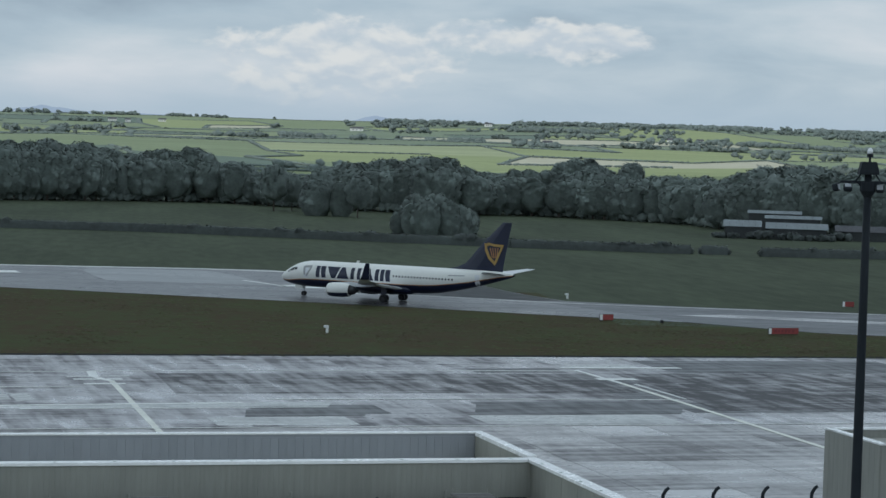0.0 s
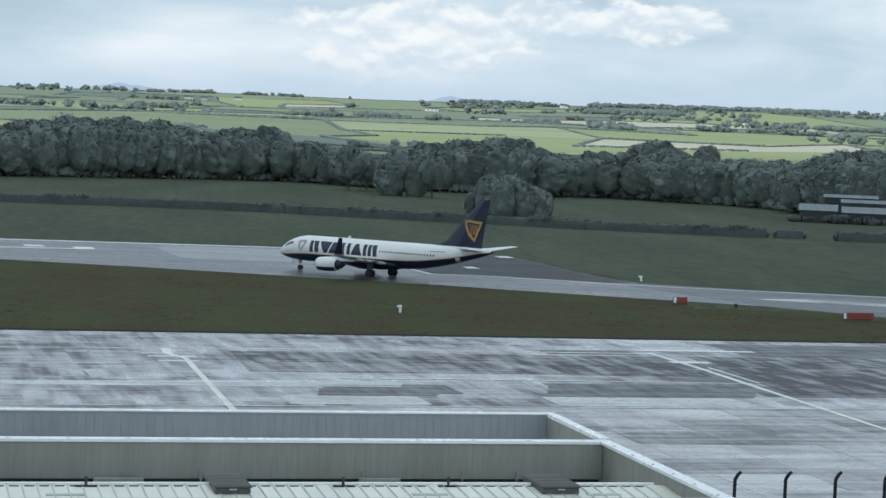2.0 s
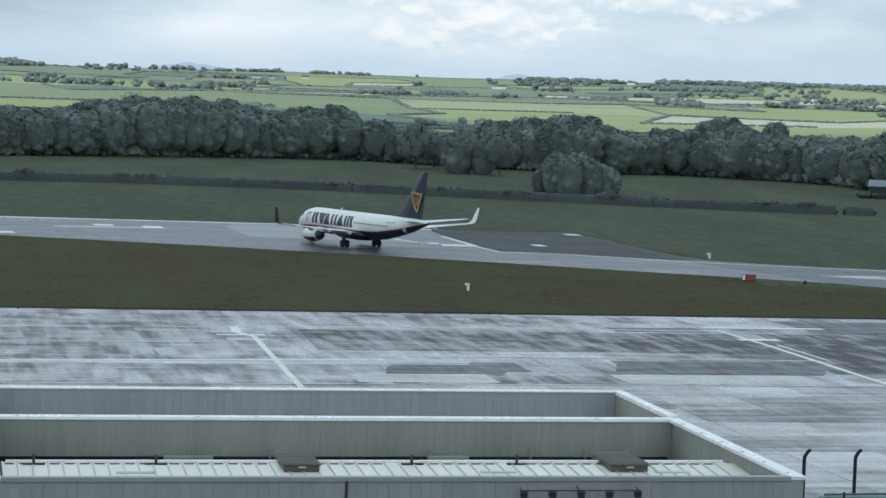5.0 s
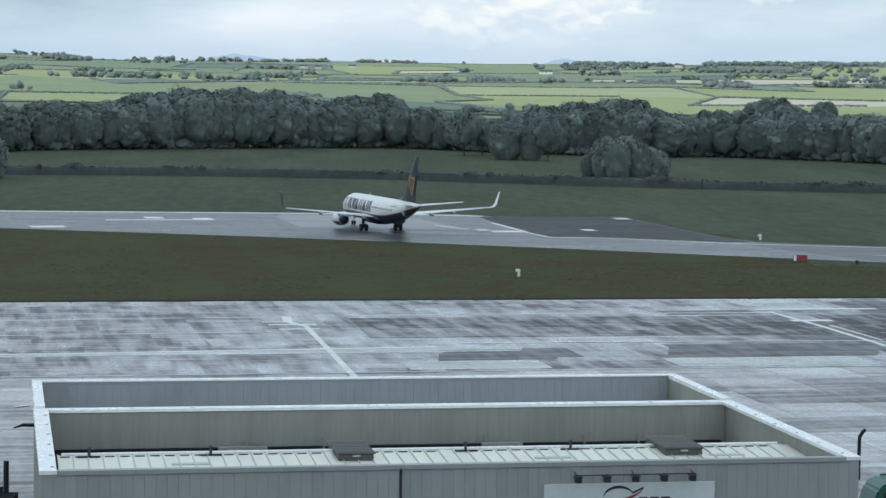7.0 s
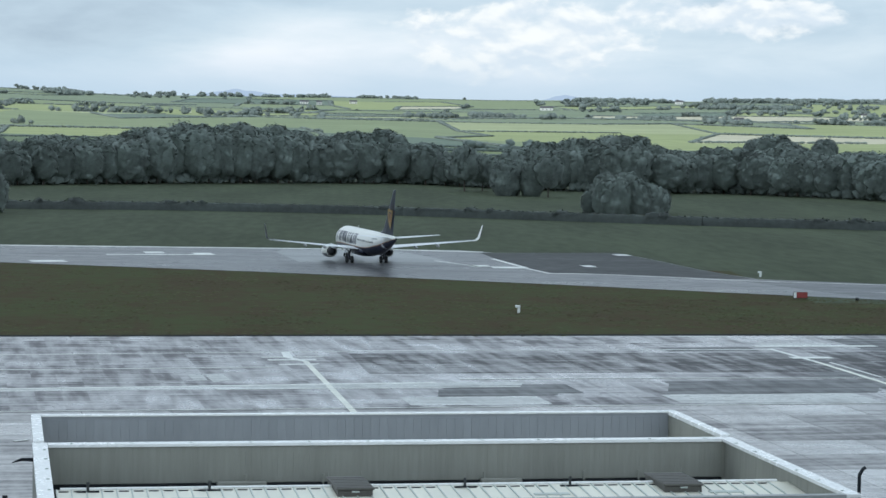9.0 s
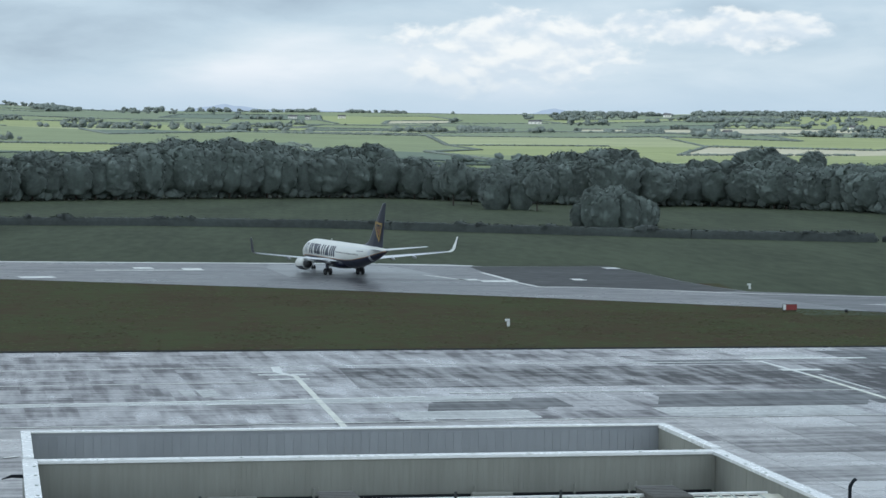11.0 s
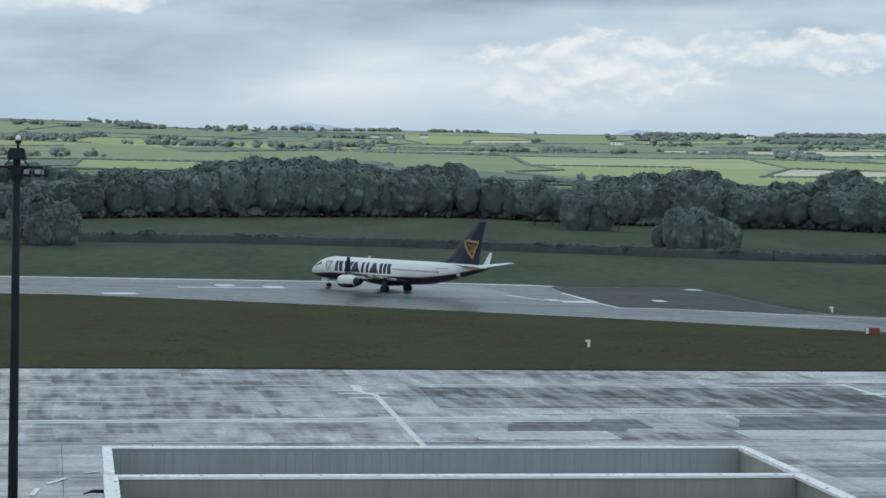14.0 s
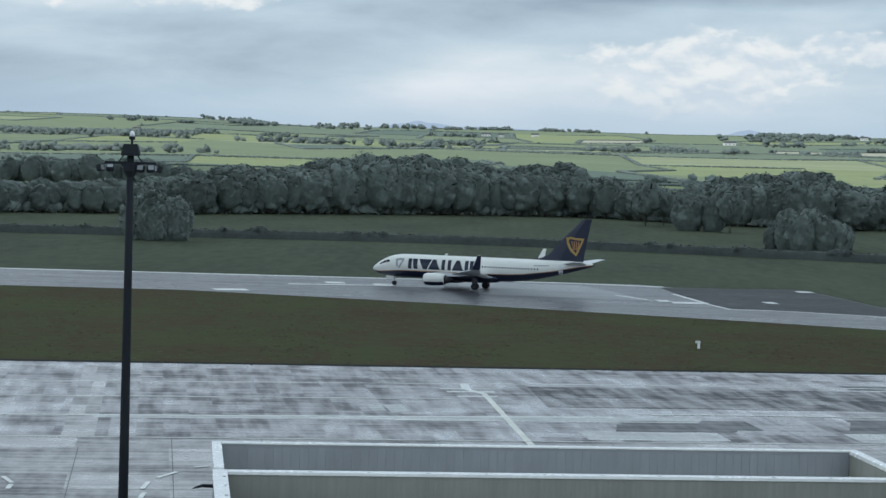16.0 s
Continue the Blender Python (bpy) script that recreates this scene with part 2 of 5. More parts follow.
    "mountain": mat("haze_blue_mountain", (0.05, 0.06, 0.08), 1.0, var=0.06, size=400, spec=0.0, emit=((0.42, 0.51, 0.60), 0.9)),
    "cloud": mat("cloud_vapour", (0.8, 0.8, 0.8), 1.0, var=0.04, size=300, spec=0.0),
}


def wet_concrete(name, layers, dark, pale, lo, hi):
    """Rain-washed concrete: small cast bays of uneven porosity, broad wet zones, films of water that mirror the sky."""
    m = bpy.data.materials.new(name)
    m.use_nodes = True
    nt = m.node_tree
    b = nt.nodes["Principled BSDF"]
    N = lambda k, **kw: make_node(nt, k, **kw)
    geo, rot = N("ShaderNodeNewGeometry"), N("ShaderNodeMapping")
    rot.inputs["Rotation"].default_value = (0, 0, radians(-8.6))
    nt.links.new(geo.outputs["Position"], rot.inputs[0])
    total = None
    for kind, scale, weight, detail in layers:
        mp = N("ShaderNodeMapping")
        mp.inputs["Scale"].default_value = scale
        mp.inputs["Location"].default_value = (0.41 + scale[0] * 31, 0.33, 0)
        nt.links.new(rot.outputs[0], mp.inputs[0])
        if kind == "cell":
            fl = N("ShaderNodeVectorMath", operation="FLOOR")
            nt.links.new(mp.outputs[0], fl.inputs[0])
            tx = N("ShaderNodeTexWhiteNoise")
            nt.links.new(fl.outputs[0], tx.inputs["Vector"])
        else:
            tx = N("ShaderNodeTexNoise")
            tx.inputs["Scale"].default_value, tx.inputs["Detail"].default_value = 1.0, detail
            nt.links.new(mp.outputs[0], tx.inputs["Vector"])
        ma = N("ShaderNodeMath", operation="MULTIPLY_ADD")
        ma.inputs[1].default_value = weight
        ma.inputs[2].default_value = -weight * 0.5
        nt.links.new(tx.outputs[0], ma.inputs[0])
        if total:
            nt.links.new(total.outputs[0], ma.inputs[2])
            half = N("ShaderNodeMath", operation="SUBTRACT")
            half.inputs[1].default_value = weight * 0.5
            nt.links.new(ma.outputs[0], half.inputs[0])
            total = half
        else:
            total = ma
    wet = N("ShaderNodeMapRange")
    wet.inputs["From Min"].default_value, wet.inputs["From Max"].default_value = lo, hi
    nt.links.new(total.outputs[0], wet.inputs["Value"])
    mix = N("ShaderNodeMix", data_type="RGBA")
    mix.inputs[6].default_value, mix.inputs[7].default_value = (*dark, 1), (*pale, 1)
    nt.links.new(wet.outputs[0], mix.inputs[0])
    nt.links.new(mix.outputs[2], b.inputs["Base Color"])
    for name, lo, hi in (("Roughness", 0.52, 0.20), ("Specular IOR Level", 0.12, 0.55)):
        r = N("ShaderNodeMapRange")
        r.inputs["To Min"].default_value, r.inputs["To Max"].default_value = lo, hi
        nt.links.new(wet.outputs[0], r.inputs["Value"])
        nt.links.new(r.outputs[0], b.inputs[name])
    return m


M["concrete"] = wet_concrete("wet_concrete", (("cell", (0.143, 0.143, 1), 0.16, 0), ("noise", (0.028, 0.05, 1), 0.5, 3), ("noise", (0.10, 0.8, 1), 0.5, 5), ("noise", (0.9, 0.14, 1), 0.22, 3), ("noise", (1.6, 2.6, 1), 0.2, 4)), (0.135, 0.128, 0.13), (0.455, 0.432, 0.425), -0.17, 0.16)
M["streaked"] = wet_concrete("streaked_apron", (("cell", (0.46, 0.30, 1), 0.14, 0), ("cell", (0.18, 0.13, 1), 0.06, 0), ("noise", (0.026, 0.070, 1), 0.55, 3), ("noise", (0.13, 0.95, 1), 0.42, 5), ("noise", (0.75, 0.09, 1), 0.52, 3), ("noise", (1.6, 2.2, 1), 0.18, 4)), (0.104, 0.097, 0.102), (0.420, 0.402, 0.410), -0.18, 0.19)
M["washed"] = wet_concrete("washed_concrete", (("noise", (0.10, 0.9, 1), 0.6, 5), ("noise", (0.9, 0.14, 1), 0.3, 3), ("noise", (1.6, 2.6, 1), 0.25, 4)), (0.20, 0.20, 0.20), (0.52, 0.52, 0.50), -0.26, 0.16)
M["damp"] = wet_concrete("damp_apron", (("cell", (0.46, 0.30, 1), 0.12, 0), ("noise", (0.026, 0.070, 1), 0.5, 3), ("noise", (0.13, 0.95, 1), 0.44, 5), ("noise", (0.75, 0.09, 1), 0.58, 3), ("noise", (1.6, 2.2, 1), 0.18, 4)), (0.042, 0.039, 0.042), (0.285, 0.272, 0.278), -0.10, 0.28)
M["tarred"] = wet_concrete("tarred_concrete", (("noise", (0.10, 0.9, 1), 0.5, 5), ("noise", (0.9, 0.14, 1), 0.3, 3)), (0.04, 0.04, 0.044), (0.16, 0.16, 0.165), -0.12, 0.32)
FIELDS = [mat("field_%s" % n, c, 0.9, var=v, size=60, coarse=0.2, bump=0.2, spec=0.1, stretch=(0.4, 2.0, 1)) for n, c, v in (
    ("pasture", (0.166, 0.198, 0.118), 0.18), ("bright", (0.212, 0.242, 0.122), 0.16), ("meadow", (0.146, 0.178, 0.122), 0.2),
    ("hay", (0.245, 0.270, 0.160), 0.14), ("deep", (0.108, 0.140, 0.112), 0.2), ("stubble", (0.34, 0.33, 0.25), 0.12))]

# ---------------------------------------------------------------- mesh helpers


def mesh_from(bm, name, material=None):
    me = bpy.data.meshes.new(name)
    bm.to_mesh(me)
    bm.free()
    for m in (material if isinstance(material, (list, tuple)) else [material]):
        if m:
            me.materials.append(m)
    return me


def part(name, bm, material, parent=None, label="", smooth=False):
    """One mesh object, under a thing or a part."""
    me = bm if isinstance(bm, bpy.types.Mesh) else mesh_from(bm, name, material)
    if smooth:
        for p in me.polygons:
            p.use_smooth = True
    ob = new(name, me)
    if parent:
        ob.parent = parent
    if label:
        tagged(ob, label)
    return ob


def thing(name, label, category, m=None, group="", kind=""):
    ob = new(name)
    ob.empty_display_size = 0.5
    if m is not None:
        ob.matrix_world = m
    return tagged(ob, label, category, group, kind)


def box(bm, x0, y0, z0, x1, y1, z1, m=None, bevel=0.0):
    """A box with optional small chamfers on all edges, added to bm."""
    ret = bmesh.ops.create_cube(bm, size=1.0)
    vs = ret["verts"]
    for v in vs:
        v.co = Vector(((x0 + x1) / 2 + v.co.x * (x1 - x0), (y0 + y1) / 2 + v.co.y * (y1 - y0), (z0 + z1) / 2 + v.co.z * (z1 - z0)))
        if m is not None:
            v.co = m @ v.co
    if bevel:
        es = list({e for v in vs for e in v.link_edges})
        bmesh.ops.bevel(bm, geom=es, offset=bevel, segments=1, affect="EDGES")
    return vs


def boxbm(*a, **k):
    bm = bmesh.new()
    box(bm, *a, **k)
    return bm


def tube(bm, pts, radii, n=10, caps=True):
    """A round tube along points with a radius at each."""
    rings = []
    for i, p in enumerate(pts):
        p = Vector(p)
        a = Vector(pts[min(i + 1, len(pts) - 1)]) - Vector(pts[max(i - 1, 0)])
        q = a.to_track_quat("Z", "Y")
        rings.append([bm.verts.new(p + q @ Vector((math.cos(k * math.tau / n), math.sin(k * math.tau / n), 0)) * radii[i]) for k in range(n)])
    for r0, r1 in zip(rings, rings[1:]):
        for k in range(n):
            bm.faces.new((r0[k], r0[(k + 1) % n], r1[(k + 1) % n], r1[k]))
    if caps:
        bm.faces.new(rings[0][::-1])
        bm.faces.new(rings[-1])
    return bm


def tubebm(pts, radii, n=10, caps=True):
    return tube(bmesh.new(), pts, radii if isinstance(radii, (list, tuple)) else [radii] * len(pts), n, caps)


def loft(bm, rings, closed=True, caps=True):
    """Skin between rings of equally many points."""
    vr = [[bm.verts.new(p) for p in r] for r in rings]
    n = len(rings[0])
    for a, b in zip(vr, vr[1:]):
        for k in range(n if closed else n - 1):
            bm.faces.new((a[k], a[(k + 1) % n], b[(k + 1) % n], b[k]))
    if caps and closed:
        bm.faces.new(vr[0][::-1])
        bm.faces.new(vr[-1])
    bmesh.ops.recalc_face_normals(bm, faces=bm.faces)
    return bm


def slab(bm, pts, z0, z1):
    """A flat prism over a polygon."""
    lo, hi = [bm.verts.new((x, y, z0)) for x, y in pts], [bm.verts.new((x, y, z1)) for x, y in pts]
    n = len(pts)
    bm.faces.new(hi)
    bm.faces.new(lo[::-1])
    for k in range(n):
        bm.faces.new((lo[k], lo[(k + 1) % n], hi[(k + 1) % n], hi[k]))
    bmesh.ops.recalc_face_normals(bm, faces=bm.faces)
    return bm


def slabbm(pts, z0, z1):
    return slab(bmesh.new(), pts, z0, z1)

# ---------------------------------------------------------------- land: one sheet to the horizon
PROFILE = [(-5000, -60), (-600, -5), (0, 0), (900, 0), (1200, 1.0), (1500, 2.2), (2000, 10.5), (2500, 20.5), (3200, 34.0), (4000, 52.0), (4600, 68.0), (4900, 74.0)]


def land_z(x, y):
    d = y
    z = float(np.interp(d, [p[0] for p in PROFILE], [p[1] for p in PROFILE]))
    k = min(1.0, max(0.0, (d - 1100) / 1400))
    z += k * 7.0 * noise.noise(Vector((x / 700, y / 900, 0.3))) + k * 3.0 * noise.noise(Vector((x / 240, y / 300, 4.3)))
    roll = max(0.0, min(1.0, (d - 1150) / 300, (3600 - d) / 700))
    z += roll * 9.0 * noise.noise(Vector((x / 420, y / 330, 7.7)))
    # the skyline stands higher to either side of the gap ahead
    b = math.degrees(math.atan2(x, max(d, 1)))
    side = max(0.0, min(1.0, (-5.2 - b) / 2.5)) + 0.9 * max(0.0, min(1.0, (b - 5.0) / 5.0))
    return z + 11.0 * side * max(0.0, min(1.0, (d - 3200) / 1300))


ROW_Y = [-4900, -3000, -1500, -600, 0, 150, 300, 365, 600, 700, 800, 900, 1000, 1130, 1270, 1430, 1600, 1770, 1960, 2150, 2350, 2560, 2780, 3000, 3230, 3470, 3720, 3980, 4240, 4500, 4720, 4900]
COL_X = [-4900, -3600, -2700, -2100, -1700] + list(range(-1400, 2301, 128)) + [2700, 3300, 4100, 4900]


def build_land():
    rng = random.Random(11)
    P = {}
    for j, y in enumerate(ROW_Y):
        for i, x in enumerate(COL_X):
            jx = jy = 0.0
            if y > 950 and 3 < i < len(COL_X) - 4:
                jx, jy = rng.uniform(-44, 44), rng.uniform(-48, 48) if y < 4700 else 0
            bend = 0.0 if y < 1100 or y > 4600 else 75 * math.sin(x / 430 + y / 900)
            X, Y = x + jx, y + jy + bend
            if x == 8 and y in (300, 365):
                X = 66.0
            P[i, j] = Vector((X, Y, land_z(X, Y)))
    bm = bmesh.new()
    V = {k: bm.verts.new(p) for k, p in P.items()}
    use = {}
    for j in range(len(ROW_Y) - 1):
        for i in range(len(COL_X) - 1):
            f = bm.faces.new((V[i, j], V[i + 1, j], V[i + 1, j + 1], V[i, j + 1]))
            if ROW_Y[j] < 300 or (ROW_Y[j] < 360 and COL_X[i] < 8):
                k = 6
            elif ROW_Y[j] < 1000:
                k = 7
            else:
                if (i - 1, j) in use and rng.random() < 0.5:
                    k = use[i - 1, j]
                else:
                    far = ROW_Y[j] / 4900
                    k = rng.choices(range(6), (32, 22, 28, 2 + 5 * far, 16, 0.5 + 4 * far))[0]
                if 1900 < ROW_Y[j] < 2300 and 0.205 < (COL_X[i] + 60) / ROW_Y[j] < 0.262:
                    k = 5 if j % 2 else 1
                use[i, j] = k
            f.material_index = k
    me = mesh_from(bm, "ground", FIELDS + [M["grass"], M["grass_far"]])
    for p in me.polygons:
        p.use_smooth = True
    tagged(new("ground", me), "rough airfield grass giving way to a patchwork of green fields", "ground", kind="structure")
    return P, use


LAND, PARCELS = build_land()


class Foliage(list):
    """Leaf corners, each with the way its leaf mass faces."""


def foliage():
    v = Foliage()
    v.facing = []
    return v


def ico(level):
    bm = bmesh.new()
    bmesh.ops.create_icosphere(bm, subdivisions=level, radius=1.0)
    bm.verts.ensure_lookup_table()
    got = ([v.co.copy() for v in bm.verts], [tuple(v.index for v in f.verts) for f in bm.faces])
    bm.free()
    return got


CLUMP = {1: ico(1), 2: ico(2), 3: ico(3)}


def facing(off, radii, heart=None, at=None):
    """The outward way of a leaf mass, tipped a little to the sky; heart: the middle of the whole crown."""
    w = Vector((off.x / radii[0], off.y / radii[1], off.z / radii[2])).normalized()
    if heart is not None:
        w = w * 0.4 + (at - heart).normalized() * 0.8
    return (w + Vector((0, 0, 0.75))).normalized()


def clump(verts, faces, centre, radii, rng, level=2, rough=0.22, heart=None):
    """A lumpy mass of foliage, the shaded inside of a clump."""
    vs, fs = CLUMP[level]
    k = len(verts)
    turn = Euler((rng.uniform(0, 6), rng.uniform(0, 6), rng.uniform(0, 6))).to_matrix()
    for v in vs:
        d = turn @ v
        q = 1 + rng.uniform(-rough, rough)
        off = Vector((d.x * radii[0], d.y * radii[1], d.z * radii[2])) * q
        verts.append(Vector(centre) + off)
        verts.facing.append(facing(off, radii, heart, verts[-1]))
    faces += [tuple(i + k for i in f) for f in fs]


def leaf_cloud(verts, faces, centre, radii, n, size, rng, shell=0.62, core=0, heart=None):
    """Small leaf sprays, single faces turned every way, round a centre."""
    if core:
        clump(verts, faces, centre, [r * (0.86 if core == 1 else 0.72) for r in radii], rng, core, 0.22 if core == 1 else 0.28, heart)
    for _ in range(n):
        d = Vector((rng.gauss(0, 1), rng.gauss(0, 1), rng.gauss(0, 1))).normalized()
        r = rng.uniform(shell, 1.0) ** 0.7
        off = Vector((d.x * radii[0], d.y * radii[1], d.z * radii[2])) * r
        c = Vector(centre) + off
        # leaves turn their faces outward, to the light
        way = facing(off, radii, heart, c)
        out = (way + Vector((rng.gauss(0, 0.34), rng.gauss(0, 0.34), rng.gauss(0, 0.34)))).normalized()
        u = out.orthogonal().normalized()
        u = (u * math.cos(k0 := rng.uniform(0, 6.28)) + out.cross(u) * math.sin(k0)).normalized()
        w = out.cross(u)
        s = size * rng.uniform(0.6, 1.4)
        k = len(verts)
        verts += [c + u * s, c + w * s * 0.7, c - u * s * 0.8, c - w * s * 0.7]
        way = (way + out * 0.22).normalized()
        verts.facing += [way] * 4
        faces.append((k, k + 1, k + 2, k + 3))


def hedge_run(verts, faces, a, b, h, w, rng, step, size, n):
    """Leaf sprays heaped along a line on the land."""
    L = (Vector(b) - Vector(a)).length
    k = max(1, int(L / step))
    for q in range(k):
        p = Vector(a).lerp(Vector(b), (q + rng.random()) / k)
        hh = h * rng.uniform(0.88, 1.12)
        leaf_cloud(verts, faces, p + Vector((0, 0, hh * 0.5)), (step * 1.1, w, hh * 0.55), n, size, rng, 0.75, 1)


def mesh_py(name, verts, faces, material):
    me = bpy.data.meshes.new(name)
    me.from_pydata([tuple(v) for v in verts], [], faces)
    me.materials.append(material)
    for p in me.polygons:
        p.use_smooth = True
    if isinstance(verts, Foliage):
        me.normals_split_custom_set_from_vertices([tuple(n) for n in verts.facing])
    return me


def far_tree(v, f, at, r, s, rng):
    """A field tree of a few uneven leafy lobes over a short bole."""
    for k in range(3):
        q = r * rng.uniform(0.55, 1.0)
        c = at + Vector((rng.uniform(-1.1, 1.1) * r, rng.uniform(-0.8, 0.8) * r, r * (0.55 + 0.42 * k * rng.uniform(0.5, 1.1))))
        leaf_cloud(v, f, c, (q * rng.uniform(0.9, 1.5), q, q * rng.uniform(0.7, 0.95)), 34, 0.46 * s, rng, 0.5, 2)


def far_hedges():
    rng = random.Random(5)
    v, f = foliage(), []
    nx, ny = len(COL_X), len(ROW_Y)
    for (i, j), k in PARCELS.items():
        a, b, c = LAND[i, j], LAND[i + 1, j], LAND[i, j + 1]
        if not -0.34 * a.y - 200 < a.x < 0.48 * a.y + 200:
            continue
        s = 0.55 + a.y / 2600
        near = a.y < 2400
        for p, q, other in ((a, b, PARCELS.get((i, j - 1))), (a, c, PARCELS.get((i - 1, j)))):
            if other == k or rng.random() < 0.12:
                continue
            hedge_run(v, f, p, q, 1.7 * rng.uniform(0.7, 1.4), 1.0, rng, 3.2 if near else 6.0, 0.5 * s, 5 if near else 3)
            # hedgerow trees
            for _ in range(rng.choice((0, 0, 0, 0, 0, 1, 1))):
                far_tree(v, f, p.lerp(q, rng.random()), rng.uniform(1.6, 3.6), s, rng)
            if rng.random() < 0.16:
                # a line of trees grown up out of the hedge
                e0 = rng.uniform(0, 0.4)
                e1 = e0 + rng.uniform(0.25, 0.6)
                for z in range(rng.randint(7, 14)):
                    far_tree(v, f, p.lerp(q, rng.uniform(e0, e1)) + Vector((rng.uniform(-4, 4), rng.uniform(-4, 4), 0)), rng.uniform(2.2, 5.0), s, rng)
        if rng.random() < (0.32 if a.y > 2900 and a.x > 0.15 * a.y else 0.10) and a.y > 1500:
            # copse
            m = (a + b + c) / 3
            for _ in range(rng.randint(7, 18)):
                t = m + Vector((rng.uniform(-60, 60), rng.uniform(-30, 30), 0))
                r = rng.uniform(4.5, 8)
                t.z = land_z(t.x, t.y)
                far_tree(v, f, t, r * 0.8, s, rng)
    # woods on the slopes and along the skyline: bearings, distance, depth, height
    for b0, b1, d, deep, h in ((-12.6, -7.6, 3300, 140, 9), (-11.5, -9.6, 2300, 60, 9), (2.0, 3.3, 2900, 50, 9), (3.7, 5.1, 3000, 60, 9), (5.3, 6.0, 2700, 40, 9), (7.4, 8.8, 3100, 60, 9), (8.4, 11.8, 3900, 120, 10), (12, 15, 3700, 90, 10),
                               (14.4, 19.5, 3300, 110, 10), (6.3, 19.8, 4560, 180, 11), (-5.6, -3.4, 4650, 80, 7), (-6.9, -5.7, 4500, 100, 12), (-1.5, 0.2, 4700, 70, 9), (0.8, 3.0, 4700, 60, 8), (9.6, 10.6, 2600, 50, 9), (12.8, 14.2, 2700, 60, 9)):
        step = 6.0 + d / 700
        for _ in range(int(radians(b1 - b0) * d / step * max(3, deep / 18))):
            b, y = radians(rng.uniform(b0, b1)), d + rng.uniform(0, deep)
            x = y * math.tan(b)
            if d > 2000 and noise.noise(Vector((x / 160, y / 90, 5.5))) < -0.22:
                continue
            q = h * rng.uniform(0.6, 1.05)
            for e in (0.0, rng.uniform(-0.7, 0.7)):
                g = q * (1.0 if e == 0 else rng.uniform(0.5, 0.9))
                leaf_cloud(v, f, (x + e * q, y, land_z(x, y) + g * 0.45), (g * rng.uniform(0.5, 1.0), g * 0.5, g * 0.5), 34, 0.3 + 0.15 * d / 1000, rng, 0.6, 2)
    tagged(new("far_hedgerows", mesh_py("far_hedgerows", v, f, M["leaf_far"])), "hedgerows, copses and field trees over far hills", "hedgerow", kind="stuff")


far_hedges()


def mountains():
    """Backdrop mountains on the skyline, glowing pale blue in place of haze."""
    for name, az, w, h in (("backdrop", 6.1, 70, 17), ("backdrop", -0.6, 230, 8), ("backdrop", -2.1, 110, 16), ("backdrop", -9.5, 260, 9)):
        bm = bmesh.new()
        d = 4930
        cx = d * math.tan(radians(az))
        rows = []
        for k in range(33):
            u = k / 16 - 1
            z = h * max(0, 1 - abs(u) ** 1.2) * (1 + 0.18 * noise.noise(Vector((u * 4, az, 0))))
            rows.append([Vector((cx + u * w, d, 55)), Vector((cx + u * w, d, 74 + z)), Vector((cx + u * w, d + 20, 55))])
        loft(bm, rows, closed=True, caps=True)
        tagged(part(name, bm, M["mountain"]), "far skyline mountain glowing pale blue in place of haze", "mountain", kind="structure")


mountains()


def shading_cloud():
    """An added cloud, out of view, shades the airfield; hills ahead stay in sun."""
    z = 2600.0
    off = z / math.tan(radians(SUN_EL))
    ox, oy = off * math.sin(radians(SUN_AZ)), off * math.cos(radians(SUN_AZ))
    rings = []
    for s, dz in ((0.05, -70), (0.55, -90), (0.9, -50), (1.0, 0), (0.9, 120), (0.5, 260), (0.05, 330)):
        r = []
        for k in range(64):
            a = k * math.tau / 64
            n = 1 + 0.10 * noise.noise(Vector((math.cos(a) * 2, math.sin(a) * 2, 1.7))) + 0.05 * noise.noise(Vector((math.cos(a) * 6, math.sin(a) * 6, 3.7)))
            r.append(Vector((ox + 60 + s * n * 1800 * math.cos(a), oy - 60 + s * n * 1950 * math.sin(a), z + dz)))
        rings.append(r)
    tagged(part("cloud", loft(bmesh.new(), rings), M["cloud"], smooth=True), "heavy cloud out of view, added to shade the airfield", "cloud", kind="structure")


shading_cloud()

# ---------------------------------------------------------------- runway, taxiway, apron
APRON_TURN = 8.6


def on_apron(u, v):
    """Apron axes: u along the slab rows, v away; the origin is on the apron below the building's far side."""
    c, s = math.cos(radians(APRON_TURN)), math.sin(radians(APRON_TURN))
    return (u * c - v * s, 120 + u * s + v * c)


def paved():
    run = [(-320, 374), (-130, 405), (25, 413.5), (31, 407), (42.3, 409), (54, 412), (57.8, 391), (61, 369), (63.6, 357), (67, 345.6), (84, 338.5), (114, 331), (260, 300), (520, 232), (520, 205), (260, 262), (120, 281), (91, 292.6), (77, 306.5), (57, 316), (34, 327.5), (17, 335), (-9, 346), (-50, 360), (-79, 358.5), (-130, 352), (-320, 318)]
    tagged(part("runway", slabbm(run, -0.3, 0.04), M["asphalt"]), "wet grey asphalt runway and taxiway", "runway", kind="structure")
    way = [(61.7, 344.6), (67, 345.5), (84, 338.4), (114, 331), (260, 300), (520, 232), (520, 205), (260, 262), (120, 281.1), (91, 292.8), (77, 306.7)]
    tagged(part("taxiway", slabbm(way, -0.2, 0.046), M["dry_asphalt"]), "drying dark grey asphalt taxiway", "taxiway", kind="structure")
    pad = [(29.8, 389), (28.3, 406), (42.3, 408.6), (53.8, 411.4), (57.6, 391), (60.8, 369), (63.4, 357), (66.4, 345.9), (61.7, 344.8), (45.4, 352.6), (36.2, 352.2), (33.9, 361)]
